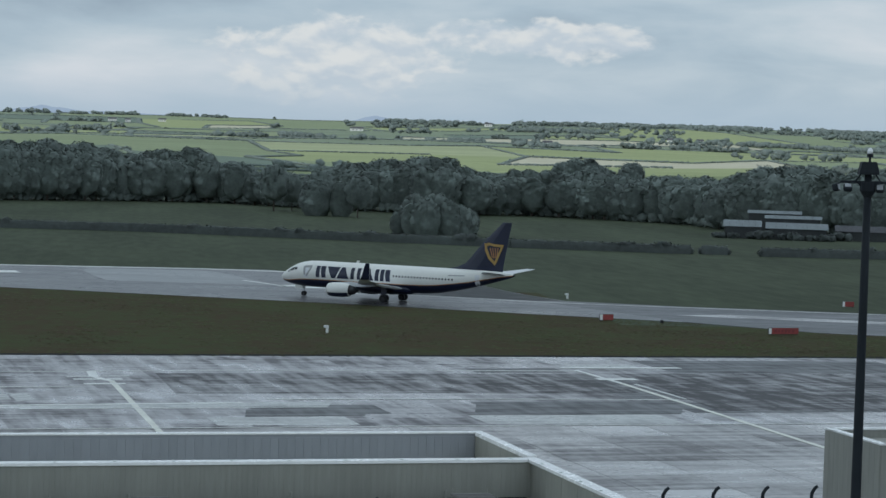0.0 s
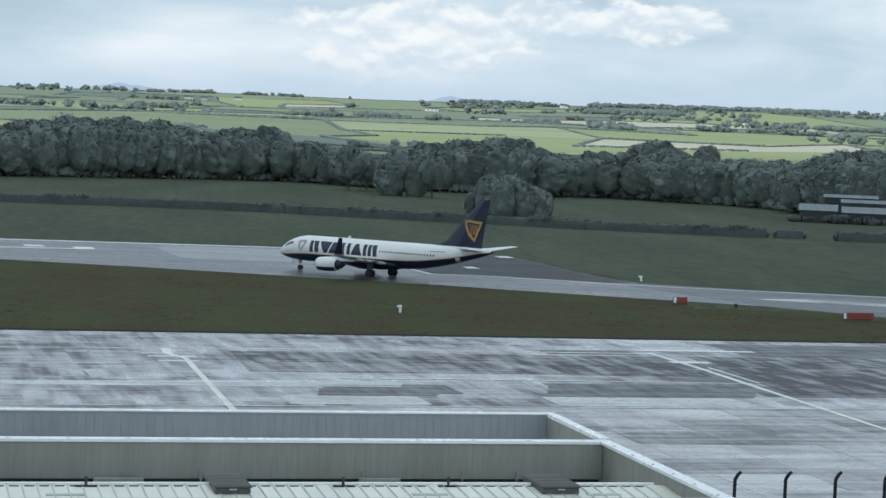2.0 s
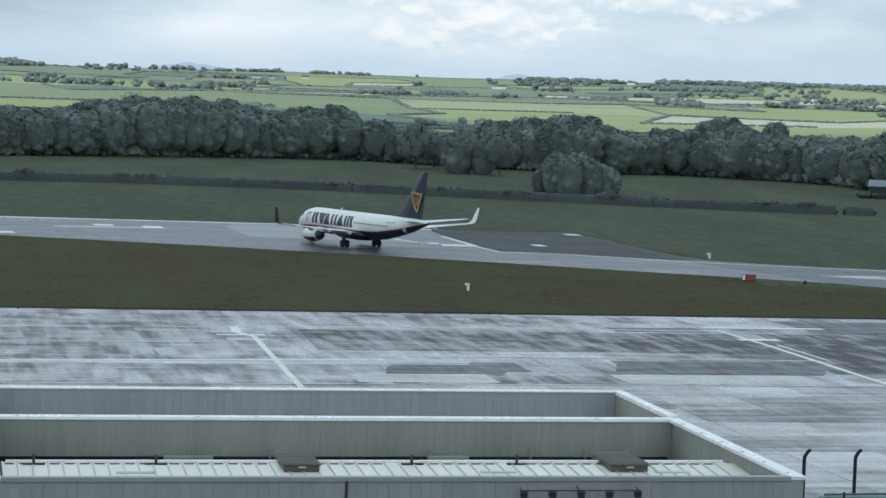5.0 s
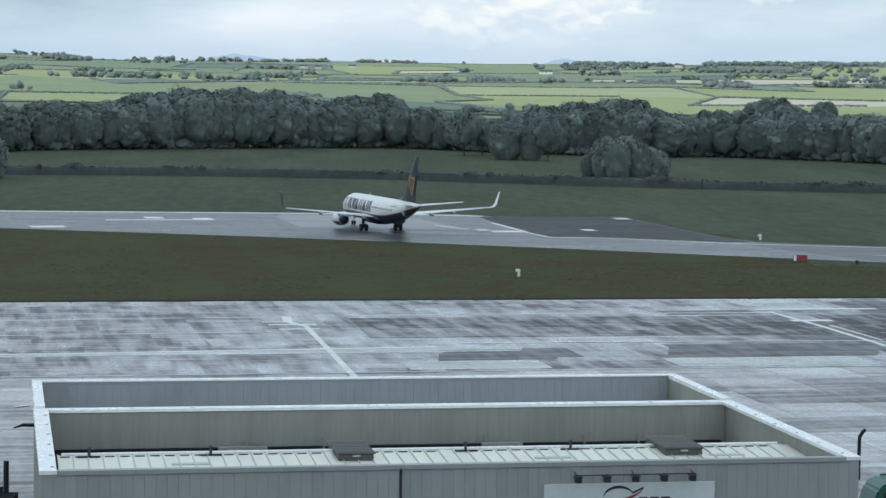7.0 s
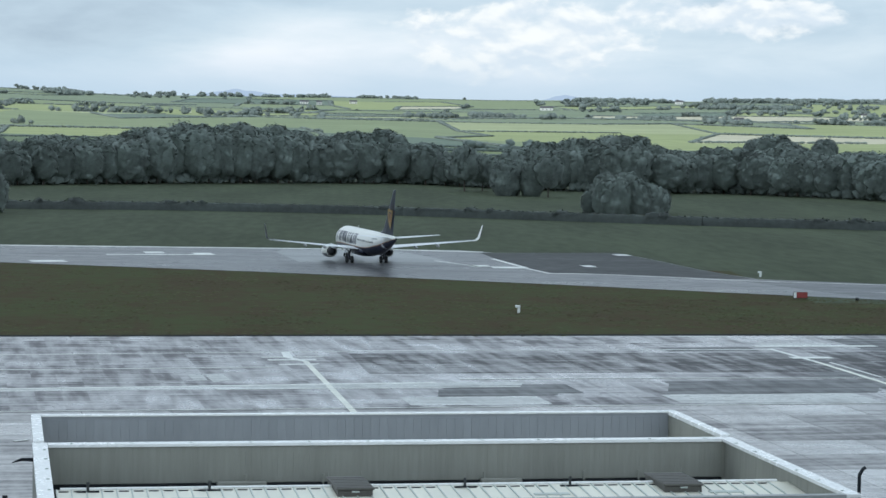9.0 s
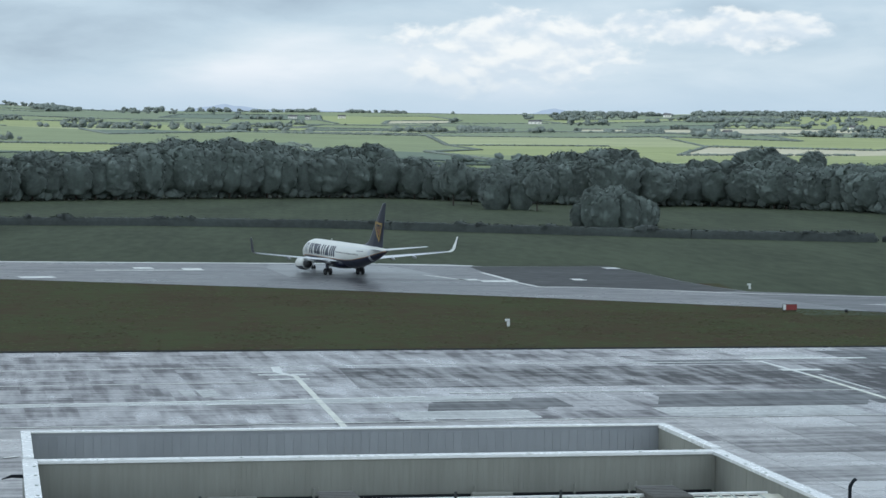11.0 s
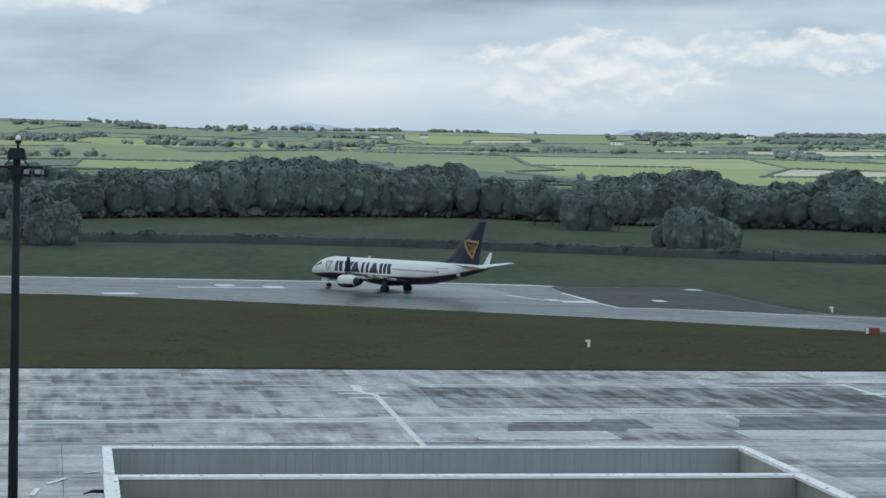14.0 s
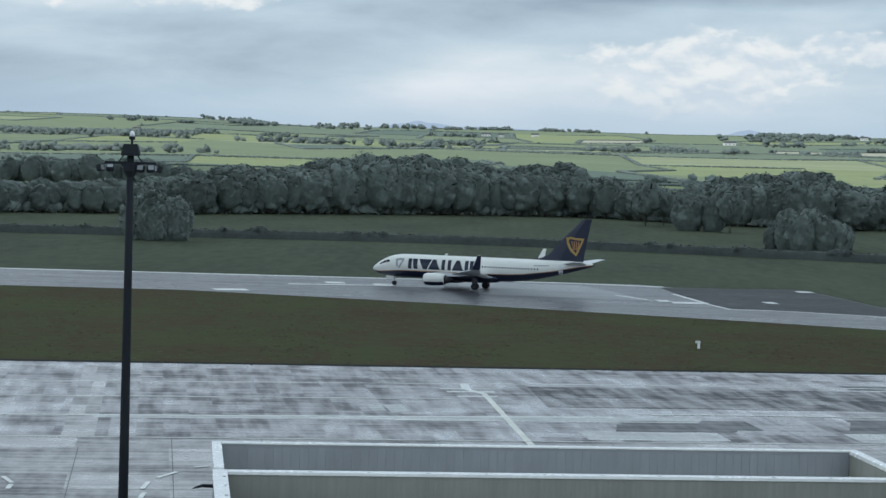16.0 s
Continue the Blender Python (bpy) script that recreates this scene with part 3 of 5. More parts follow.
    tagged(part("runway_shoulder", slabbm(pad, -0.2, 0.055), M["old_asphalt"]), "dark old asphalt shoulder beside the runway", "pavement", kind="structure")


paved()


def strip(bm, a, b, w, z):
    a, b = Vector((*a, 0)), Vector((*b, 0))
    d = (b - a).normalized()
    n = Vector((-d.y, d.x, 0)) * w / 2
    slab(bm, [(p.x, p.y) for p in (a + n, a - n, b - n, b + n)], z - 0.03, z)


def markings():
    rows = [((-30.2, 392.0), (-27.0, 392.6), 4.5), ((-21.8, 390.4), (-18.6, 391.0), 4.5), ((-36.0, 384.5), (-24.7, 386.5), 1.6), ((-46.0, 363.8), (-40.7, 365.4), 4.0), ((-24.5, 386.6), (-18, 388), 1.4),
            ((29.3, 388), (33.0, 364.6), 0.8), ((24.0, 367.8), (27.2, 368.4), 3.2), ((27.5, 364.6), (32.6, 364.9), 4.0), ((19.0, 380), (25.6, 366), 0.7),
            ((52.5, 405.0), (55.1, 405.4), 3.6), ((42.9, 371.0), (44.8, 371.3), 4.0), 
            ((32.6, 364.6), (35.4, 351.6), 0.5), ((35.4, 351.6), (42.0, 352.0), 0.7), ((42.0, 351.8), (56.3, 345.2), 0.3), ((56.3, 344.4), (69, 339.6), 0.6), ((69, 339.6), (113, 329.5), 0.4),
            ((-130, 403.6), (-30, 409.2), 2.0), ((-30, 409.2), (12, 411.8), 2.0), ((12, 411.8), (29, 408.2), 2.0)]
    for a, b, w in rows:
        bm = bmesh.new()
        strip(bm, a, b, w, 0.075)
        tagged(part("runway_marking", bm, M["line"]), "worn white painted runway marking", "marking", kind="structure")


markings()


def runway_patches():
    patch = [(-7.8, 398), (-3.4, 371.5), (24, 368.5), (18.5, 392), (14, 406), (-7.0, 406.5)]
    tagged(part("runway_patch", slabbm(patch, -0.2, 0.05), M["pale_asphalt"]), "smooth paler asphalt patch in the runway", "pavement", kind="structure")
    worn = [(78, 319.5), (92, 314.8), (106, 310.5), (109, 314.5), (98, 318.5), (86, 323)]
    tagged(part("runway_patch", slabbm(worn, -0.2, 0.05), M["concrete"]), "pale worn patch in the taxiway", "pavement", kind="structure")
    # dark strip drawn for the shadow where the grass meets the apron
    bm = bmesh.new()
    strip(bm, on_apron(-130, 122.6), on_apron(150, 122.6), 2.0, 0.035)
    tagged(part("drain_channel", bm, M["felt_and_shade"]), "dark strip painted for the grass-edge shadow along the apron", "drain", kind="structure")


runway_patches()

# ---------------------------------------------------------------- apron lines
def apron_lines():
    rows = [((-3.4, 226.0), (-3.0, 220.5), 0.9), ((-3.0, 220.5), (-1.3, 217.0), 0.7), ((-1.3, 217.0), (3.6, 172), 0.55), ((-4.9, 218.0), (-0.3, 218.8), 0.9), ((-3.8, 214.0), (0.0, 214.8), 0.9), ((-5.6, 220.4), (-3.2, 220.9), 0.6), ((-2.2, 221.4), (0.4, 221.9), 0.4),
            ((-60, 213.0), (-26.3, 220.6), 0.25), ((-26.3, 220.6), (11.6, 229.2), 0.28), ((11.6, 229.2), (35.5, 232.8), 0.28), ((35.5, 232.8), (47.4, 234.6), 0.5), ((-45, 203.0), (-4.2, 211.6), 0.32), ((-60, 185.0), (-13.6, 194.8), 0.5), ((-13.6, 194.8), (10.3, 200.4), 0.7), ((-8.7, 193.4), (17.6, 198.2), 0.4), ((12.6, 203.4), (22, 205.0), 0.4),
            ((47.0, 235.2), (49.1, 222.6), 0.55), ((49.1, 222.6), (55.4, 174.6), 0.55), ((47.4, 226.2), (51.6, 226.8), 1.6), ((50.4, 222), (52.4, 209), 0.3),
            ((45.8, 237.6), (59.3, 239.6), 1.2), ((22, 205.0), (51.6, 208.4), 0.35), ((-25, 177.0), (48, 189.2), 0.22), ((48, 189.2), (100, 197.5), 0.22), ((-60, 171.2), (-25, 177.0), 0.22),
            ((-33.5, 153.6), (-32.3, 150.8), 0.35), ((-32.2, 150.2), (-32.0, 148.2), 0.35), ((-23.5, 153.2), (-23.4, 149.9), 0.35), ((-23.0, 148.3), (-22.9, 146.0), 0.35), ((-23.2, 155.2), (-22.3, 158.3), 0.35), ((-21.4, 160.8), (-20.5, 161.6), 0.35)]
    for a, b, w in rows:
        bm = bmesh.new()
        strip(bm, a, b, w, 0.05 + 0.0015 * rows.index((a, b, w)))
        yellowed = b[1] < a[1] - 20 and w > 0.5
        tagged(part("apron_line", bm, M["line_yellow" if yellowed else "line"]), "worn yellowish guide line on the apron" if yellowed else "worn painted guide line on the apron", "marking", kind="structure")


apron_lines()
# ---------------------------------------------------------------- trees, hedges
BELT = [(-25, -0.7), (-14, -0.85), (-12, -0.98), (-11.3, -0.90), (-10.5, -0.94), (-9.9, -0.86), (-9.2, -0.91), (-8.8, -0.76), (-8.1, -0.68), (-7.15, -0.50), (-6.45, -0.44), (-6.3, -0.58), (-5.9, -0.47), (-5.0, -0.36), (-4.5, -0.18), (-3.6, -0.10), (-2.9, -0.02), (-2.2, -0.03), (-1.65, -0.16), (-1.2, -0.05),
        (-0.8, -0.20), (-0.1, -0.35), (0.6, -0.25), (1.5, -0.16), (1.9, -0.22), (2.1, -0.50), (2.6, -0.41), (3.05, -0.70), (3.4, -0.60), (3.9, -0.72), (4.3, -0.80), (4.75, -0.62), (5.4, -0.40), (6.1, -0.34), (6.8, -0.28), (6.95, -0.17), (7.4, -0.14), (7.95, -0.20), (8.2, -0.40), (9.05, -0.58), (9.5, -0.45), (10.5, -0.46),
        (11.3, -0.44), (12.1, -0.50), (12.9, -0.56), (13.3, -0.47), (14, -0.53), (14.4, -0.43), (14.6, -0.54), (15.4, -0.31), (15.9, -0.08), (16.2, -0.14), (16.9, 0.0), (17.3, 0.0), (17.6, -0.25), (19, -0.1), (22, -0.2), (30, -0.3)]
FRONT = [(-25, 560), (-14, 720), (-12, 740), (-8.2, 762), (-5, 800), (-1, 842), (2.1, 862), (3.6, 835), (5, 810), (7.7, 790), (10, 810), (12, 790), (14, 765), (15, 720), (20, 700), (30, 640)]


def tree_template(seed, h, spread, bare=0.10):
    """A broadleaved tree: trunk and limbs, and a crown of rounded leafy lobes; bare: the clear part of the trunk."""
    rng = random.Random(seed)
    t = thing("tree", "broadleaved tree with dense dark green summer crown" if bare < 0.2 else "field tree with rounded dark crown on a clear trunk", "tree", group="trees of the wooded belt")
    bm = bmesh.new()
    lean = rng.uniform(-0.03, 0.03)
    tube(bm, [(0, 0, -0.3), (lean * h * 0.3, 0, h * 0.25), (lean * h * 0.6, 0, h * 0.5), (lean * h, 0, h * 0.85)], [h * 0.024, h * 0.018, h * 0.012, h * 0.003], 8)
    verts, faces = foliage(), []
    mid, tall = h * (1 + bare) / 2, h * (1 - bare) / 2
    heart = Vector((lean * mid, 0, mid - tall * 0.25))
    lobes = 30
    for k in range(lobes):
        a, u = k * 2.39996 + rng.uniform(-0.3, 0.3), 1 - 2 * (k + 0.5) / lobes
        # fuller below, rounded above
        r = spread * max(0.0, 1 - abs(u) ** 2.6) ** 0.5 * rng.uniform(0.56, 0.74)
        c = Vector((r * math.cos(a) + lean * mid, r * math.sin(a), mid + tall * u * rng.uniform(0.72, 0.84)))
        tube(bm, [(lean * c.z, 0, c.z * 0.62), tuple(c * 0.6 + Vector((lean * c.z, 0, c.z * 0.72)) * 0.4), tuple(c)], [h * 0.008, h * 0.005, h * 0.002], 5)
        s = spread * rng.uniform(0.34, 0.48)
        leaf_cloud(verts, faces, c, (s, s, s * 0.85), 250, 0.30, rng, 0.6, 2, heart)
    if bare < 0.2:
        clump(verts, faces, (lean * mid, 0, mid), (spread * 0.86, spread * 0.86, tall * 0.88), rng, 3, 0.10, heart)
    leaf_cloud(verts, faces, (lean * mid, 0, mid), (spread * 0.97, spread * 0.97, tall * 0.97), 5200 if bare < 0.2 else 1500, 0.46, rng, 0.86, 0, heart)
    part("trunk", bm, M["bark"], t)
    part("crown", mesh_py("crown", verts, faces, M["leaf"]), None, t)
    return t


def place_trees():
    rng = random.Random(3)
    kinds = [tree_template(21 + k, 16.0, s) for k, s in enumerate((6.6, 5.8, 7.2, 5.2))] + [tree_template(31, 16.0, 6.4, 0.22)]
    first = {}

    def put(x, y, h, wide=1.0, sunk=0.0, k=None):
        k = rng.randrange(4) if k is None else k
        s = h / 16.0
        m = pose(x, y, land_z(x, y) - sunk * h, 0, 0, rng.uniform(0, 360)) @ Matrix.Diagonal((s * wide, s * wide, s, 1))
        if k in first:
            copy_thing(kinds[k], m)
        else:
            first[k] = m

    def top(az):
        return float(np.interp(az, [b[0] for b in BELT], [b[1] for b in BELT]))

    az = -15.0
    while az < 23.0:
        d0 = float(np.interp(az, [f[0] for f in FRONT], [f[1] for f in FRONT]))
        for row in range(3):
            d = d0 + 5 + row * 11 + rng.uniform(-4, 4)
            a = az + rng.uniform(-0.15, 0.15) + 0.14 * row
            full = EYE_Z + d * math.tan(radians(top(a)))
            h = full * (0.86 if row == 0 else 1.0) * rng.uniform(0.93, 1.03)
            put(d * math.sin(radians(a)), d * math.cos(radians(a)), max(6, h), rng.uniform(0.85, 1.1) * min(1.5, 17 / max(h, 9)) ** 0.5)
        az += 0.42
    # the clump that stands forward in the field, and trees in the meadow's corners
    for x, y, h, wide in ((71.5, 606, 6.2, 1.0), (74.5, 602, 8.6, 0.9), (78, 600, 10.2, 0.85), (80.5, 604, 11.4, 0.8), (84, 602, 9.6, 0.9), (87, 605, 8.4, 0.9), (89.5, 607, 6.0, 1.1), (76, 612, 11.0, 0.8), (83, 613, 11.2, 0.85), (91.5, 611, 7.0, 0.9), (-84, 545, 12.5, 0.9), (-80, 549, 11.0, 0.9), (-88, 550, 11.0, 0.9), (60, 740, 12.5, 0.9), (68, 738, 12, 0.9)):
        put(x, y, h * 1.2, wide, 0.19)
    for x, y, h in ((48.6, 777, 15.8), (63.2, 769, 14.6), (72.4, 728, 13.6), (55.5, 788, 12.5)):
        put(x, y, h, 0.85, 0.0, 4)
    # woods a little beyond the belt
    for b0, b1, d, n, h in ((-12.8, -7.9, 1290, 44, 17.5), (10.6, 12.0, 1230, 14, 18.5), (12.38, 12.62, 1200, 3, 17.5)):
        for q in range(n):
            b, y = radians(b0 + (b1 - b0) * (q + rng.random()) / n), d + rng.uniform(0, 60)
            put(y * math.sin(b), y * math.cos(b), h * rng.uniform(0.8, 1.05) * (0.75 + 0.25 * math.sin(math.pi * (q + 0.5) / n)))
    for k, m in first.items():
        kinds[k].matrix_basis = m


place_trees()


def hedge_body(v, f, a, b, rng):
    """A clipped hedge: a dense uneven body down to the grass, with leaf sprays all over it."""
    L = (b - a).length
    d = (b - a) / L
    n = Vector((-d.y, d.x, 0))
    k0, steps = len(v), max(2, int(L / 1.1))
    for q in range(steps + 1):
        p = a + d * (L * q / steps)
        top = 2.0 + rng.uniform(-0.12, 0.16)
        for s, z in ((-0.85, -0.1), (-0.95, 0.9), (-0.75, top - 0.15), (0, top), (0.75, top - 0.15), (0.95, 0.9), (0.85, -0.1)):
            v.append(p + n * (s + rng.uniform(-0.14, 0.14)) + Vector((0, 0, z + rng.uniform(-0.1, 0.1))))
            v.facing.append((n * s + Vector((0, 0, 0.25 + 0.5 * max(0, z - 1)))).normalized())
    for q in range(steps):
        for j in range(6):
            i = k0 + q * 7 + j
            f.append((i, i + 7, i + 8, i + 1))
    f += [tuple(range(k0, k0 + 7)), tuple(range(k0 + steps * 7, k0 + steps * 7 + 7))]
    for p in (a, b):
        leaf_cloud(v, f, p + Vector((0, 0, 0.75)), (1.0, 1.0, 0.95), 70, 0.24, rng, 0.7, 2)
    for q in range(int(L * 16)):
        p = a + d * rng.uniform(0, L)
        s = rng.uniform(-1.0, 1.0)
        z = rng.uniform(0.0, 2.15) if abs(s) > 0.7 else rng.uniform(1.85, 2.2)
        leaf_cloud(v, f, p + n * s + Vector((0, 0, z)), (0.12, 0.12, 0.12), 1, 0.24, rng, heart=p + Vector((0, 0, 0.5)))


def hedges():
    rng = random.Random(8)
    runs = [[(-300, 560), (-80, 570), (-38, 577), (0, 574)], [(0, 574), (20, 566), (49, 553), (90, 534), (131, 523)], [(134, 524.5), (140, 523.5)], [(147, 519), (177, 519), (230, 512), (330, 500)]]
    for r in runs:
        v, f = foliage(), []
        for a, b in zip(r, r[1:]):
            hedge_body(v, f, Vector((*a, 0)), Vector((*b, 0)), rng)
            for _ in range(int(abs(b[0] - a[0]) / 13)):
                t = Vector((*a, 0)).lerp(Vector((*b, 0)), rng.random())
                leaf_cloud(v, f, t + Vector((0, 0, 1.9)), (rng.uniform(1.2, 3.0), 1.1, rng.uniform(0.5, 1.4)), 90, 0.26, rng, 0.75, 2)
        tagged(new("hedge", mesh_py("hedge", v, f, M["hedge"])), "clipped dark field hedge across the meadow", "hedge", kind="stuff")
    v, f = foliage(), []
    for a, b in zip(range(-16, 24), range(-15, 25)):
        pa, pb = [(float(np.interp(q, [k[0] for k in FRONT], [k[1] for k in FRONT])) + 6, radians(q)) for q in (a, b)]
        hedge_run(v, f, (pa[0] * math.sin(pa[1]), pa[0] * math.cos(pa[1]), 0), (pb[0] * math.sin(pb[1]), pb[0] * math.cos(pb[1]), 0), 4.2, 2.0, rng, 2.6, 0.45, 26)
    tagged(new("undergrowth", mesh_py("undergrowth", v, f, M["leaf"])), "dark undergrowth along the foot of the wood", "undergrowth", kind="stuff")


hedges()


def sheds():
    for (x0, x1, y0, y1, eave, ridge), lab in (((169.7, 179.8, 632, 644, 3.9, 5.4), "low farm shed with pale metal roof"), ((181.8, 198.6, 630, 640, 3.7, 5.1), "farm shed with wide pale metal roof"),
                                               ((176.3, 191.4, 656, 664, 7.3, 7.9), "long farm shed with pale metal roof"), ((181.4, 197.0, 643.5, 649, 6.2, 6.9), "tall middle farm shed with pale metal roof"), ((201.7, 222, 640, 650, 3.2, 4.6), "dull farm shed with weathered roof")):
        t = thing("shed", lab, "shed", pose(186, 636, -0.5) @ pose(0, 0, 0, 0, 0, -16) @ pose(-186, -636, 0), "farm sheds")
        ym = (y0 + y1) / 2
        part("wall", loft(bmesh.new(), [[Vector((x, y0, 0)), Vector((x, y0, eave)), Vector((x, ym, ridge)), Vector((x, y1, eave)), Vector((x, y1, 0))] for x in (x0, x1)]), M["shed_wall"], t)
        for ya, yb, o in ((y0, ym, -0.5), (y1, ym, 0.5)):
            n = 6
            for k in range(n):
                xa, xb = x0 - 0.5 + (x1 - x0 + 1) * k / n, x0 - 0.5 + (x1 - x0 + 1) * (k + 1) / n - 0.04
                za = eave - 0.18
                part("roof", loft(bmesh.new(), [[Vector((x, ya + o, za + 0.12)), Vector((x, yb, ridge + 0.12)), Vector((x, yb, ridge + 0.2)), Vector((x, ya + o, za + 0.2))] for x in (xa, xb)]), M["slate"] if "dull" in lab else M["shed_roof"], t)


sheds()


def shrubs():
    rng = random.Random(31)
    at = pose(186, 636, -0.5) @ pose(0, 0, 0, 0, 0, -16) @ pose(-186, -636, 0)
    for x, y, r in ((168.5, 629.6, 1.5), (172.5, 629.0, 1.2), (177.5, 629.4, 1.6), (181, 628.2, 1.9), (185.5, 627.6, 1.3), (190, 627.2, 1.6), (194.5, 627.4, 1.2), (198.8, 627.8, 1.7), (203, 636.8, 2.0)):
        p = at @ Vector((x, y, 0.5))
        v, f = foliage(), []
        for k in range(4):
            leaf_cloud(v, f, (rng.uniform(-1, 1) * r, rng.uniform(-0.5, 0.5) * r, r * rng.uniform(0.4, 0.9)), (r * rng.uniform(0.8, 1.2), r * 0.8, r * rng.uniform(0.6, 0.9)), 120, 0.26, rng, 0.4, 2)
        t = new("shrub", mesh_py("shrub", v, f, M["hedge"]))
        t.location = (p.x, p.y, 0)
        tagged(t, "dark overgrown shrub beside the farm sheds", "shrub", "shrubs by the sheds")


shrubs()


def houses():
    for az, y, w in ((-0.48, 4250, 16), (0.75, 4300, 14), (-0.1, 4200, 10), (5.6, 3900, 22), (8.9, 4400, 14), (-9.2, 3600, 12), (13.5, 3500, 14), (14.2, 3450, 10), (-3.4, 3300, 12), (10.4, 3000, 12)):
        x = y * math.tan(radians(az))
        z = land_z(x, y)
        t = thing("house", "small white rendered farmhouse with slate roof on the hills", "house", pose(x, y, z), "far farmhouses")
        part("wall", boxbm(-w / 2, -4, -3, w / 2, 4, 4.0), M["house"], t)
        part("roof", loft(bmesh.new(), [[Vector((q, -4.4, 4.0)), Vector((q, 0, 7)), Vector((q, 4.4, 4.0))] for q in (-w / 2 - 0.4, w / 2 + 0.4)]), M["slate"], t)
        for q in (-0.3, 0.0, 0.3):
            part("window", boxbm(q * w - 0.7, -4.06, 1.0, q * w + 0.7, -3.98, 2.6), M["glass"], t)


houses()

# ---------------------------------------------------------------- cargo building with parapets
BLD = Matrix.Translation((-10.27, 84.65, 0)) @ pose(0, 0, 0, 0, 0, 7.88)
BW, BD, BB, BZ = 32.1, 16.2, 25.6, 8.5


def cargo_building():
    t = thing("cargo_building", "grey panelled cargo building with white coping round sunken roofs", "building", BLD)
    g = 0.36
    core = part("wall", boxbm(0.05, 0.05, 0, BW - 0.05, g, BZ - 0.1), M["panel"], t)
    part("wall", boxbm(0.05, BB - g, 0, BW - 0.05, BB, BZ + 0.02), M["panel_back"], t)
    mid = part("wall", boxbm(g, BD - g / 2, 0, BW - g, BD + g / 2, BZ - 0.1), M["panel_in"], t, "weathered dividing wall")
    back = part("wall", boxbm(0.05, g, 0, g, BB - g, BZ - 0.1), M["panel_in"], t)
    part("wall", boxbm(BW - g, g, 0, BW - 0.05, BB - g, BZ - 0.1), M["panel_in"], t)
    # cladding panels with recessed joints
    n = 76
    w = BW / n
    nm = 130
    wm = (BW - 0.8) / nm
    pf = mesh_from(boxbm(0.003, -0.03, 0.3, w - 0.003, 0.06, BZ - 0.14, bevel=0.006), "panel", M["panel"])
    pm = mesh_from(boxbm(0.0015, -0.025, 6.72, wm - 0.0015, 0.02, BZ - 0.14, bevel=0.002), "panel", M["panel_in"])
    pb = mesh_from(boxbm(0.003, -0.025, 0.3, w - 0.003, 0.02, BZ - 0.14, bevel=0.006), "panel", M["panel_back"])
    for k in range(n):
        x = k * w
        part("panel", pf, None, t).location = (x, 0, 0)
        if 0 < k < n - 1:
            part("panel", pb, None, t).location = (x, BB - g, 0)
    for k in range(nm):
        part("panel", pm, None, t).location = (0.4 + k * wm, BD - g / 2, 0)
    # inner side walls in broad sheets
    ps = mesh_from(boxbm(-0.02, 0.01, 0.3, 0.02, 2.2, BZ - 0.14), "panel", M["panel_in"])
    for k in range(7):
        part("panel", ps, None, t).location = (g, 0.4 + k * 2.22, 0)
        part("panel", ps, None, t).location = (BW - g, 0.4 + k * 2.22, 0)
    for k in range(4):
        part("panel", ps, None, t).location = (g, BD + 0.2 + k * 2.22, 0)
        part("panel", ps, None, t).location = (BW - g, BD + 0.2 + k * 2.22, 0)
    # copings
    def cope(x0, y0, x1, y1, h=0.12, up=0.0):
        return part("coping", boxbm(x0, y0, BZ + up - h, x1, y1, BZ + up, bevel=0.015), M["coping"], t, "pale metal coping")
    cope(-0.06, BD + 0.36, 0.42, BB + 0.06, 0.2, 0.1)
    cope(-0.10, -0.06, 0.56, BD + 0.35, 0.16)
    cope(BW - 0.42, BD + 0.36, BW + 0.06, BB + 0.06, 0.2, 0.1)
    cope(BW - 0.54, -0.06, BW + 0.08, BD + 0.35, 0.16)
    cope(0.43, BB - 0.42, BW - 0.43, BB + 0.06, 0.085, 0.1)
    cope(0.57, BD - 0.30, BW - 0.55, BD + 0.34, 0.15)
    part("coping", boxbm(0.57, -0.09, BZ - 0.20, BW - 0.55, 0.26, BZ - 0.01, bevel=0.015), M["panel"], t, "grey metal coping")
    bolt = mesh_from(boxbm(-0.07, -0.05, 0, 0.07, 0.05, 0.035, bevel=0.01), "coping_clip", M["seam"])
    for k in range(12):
        part("coping_clip", bolt, None, t).location = (1.6 + k * 2.65, BD - 0.12, BZ)
    for k in range(6):
        part("coping_clip", bolt, None, t).location = (BW - 0.40, 0.8 + k * 2.7, BZ)
        part("coping_clip", bolt, None, t).location = (0.40, 0.8 + k * 2.7, BZ)
    # front roof: sheets with standing seams, gutter behind
    zr, ry, slope = 7.88, 7.2, 0.068
    # black box paints the shade in the gap below the dividing wall
    part("gutter", boxbm(0.5, BD - 0.5, 6.2, BW - 0.6, BD - 0.208, 6.70), M["felt_and_shade"], t, "black strip put in for the shade of the gutter gap")
    part("roof_deck", boxbm(0.4, 0.4, 6.2, BW - 0.4, BB - 0.4, 6.55), M["felt_and_shade"], t)
    sw = 0.60

    def pitched(x0, x1, d0, d1):
        """A strip of the low ridged roof, between two depths over its slope."""
        prof = [(0.6, zr - (ry - 0.6) * slope), (ry, zr), (14.8, zr - (14.8 - ry) * 0.20)]
        return loft(bmesh.new(), [[Vector((x, y, z + d1)) for y, z in prof] + [Vector((x, y, z + d0)) for y, z in prof[::-1]] for x in (x0, x1)])
    m = int((BW - 1.5) / sw)
    sheet = mesh_from(pitched(0.02, sw - 0.02, -0.09, 0.0), "roof_sheet", M["roof"])
    seam = mesh_from(pitched(-0.022, 0.022, 0.0, 0.05), "roof_seam", M["seam"])
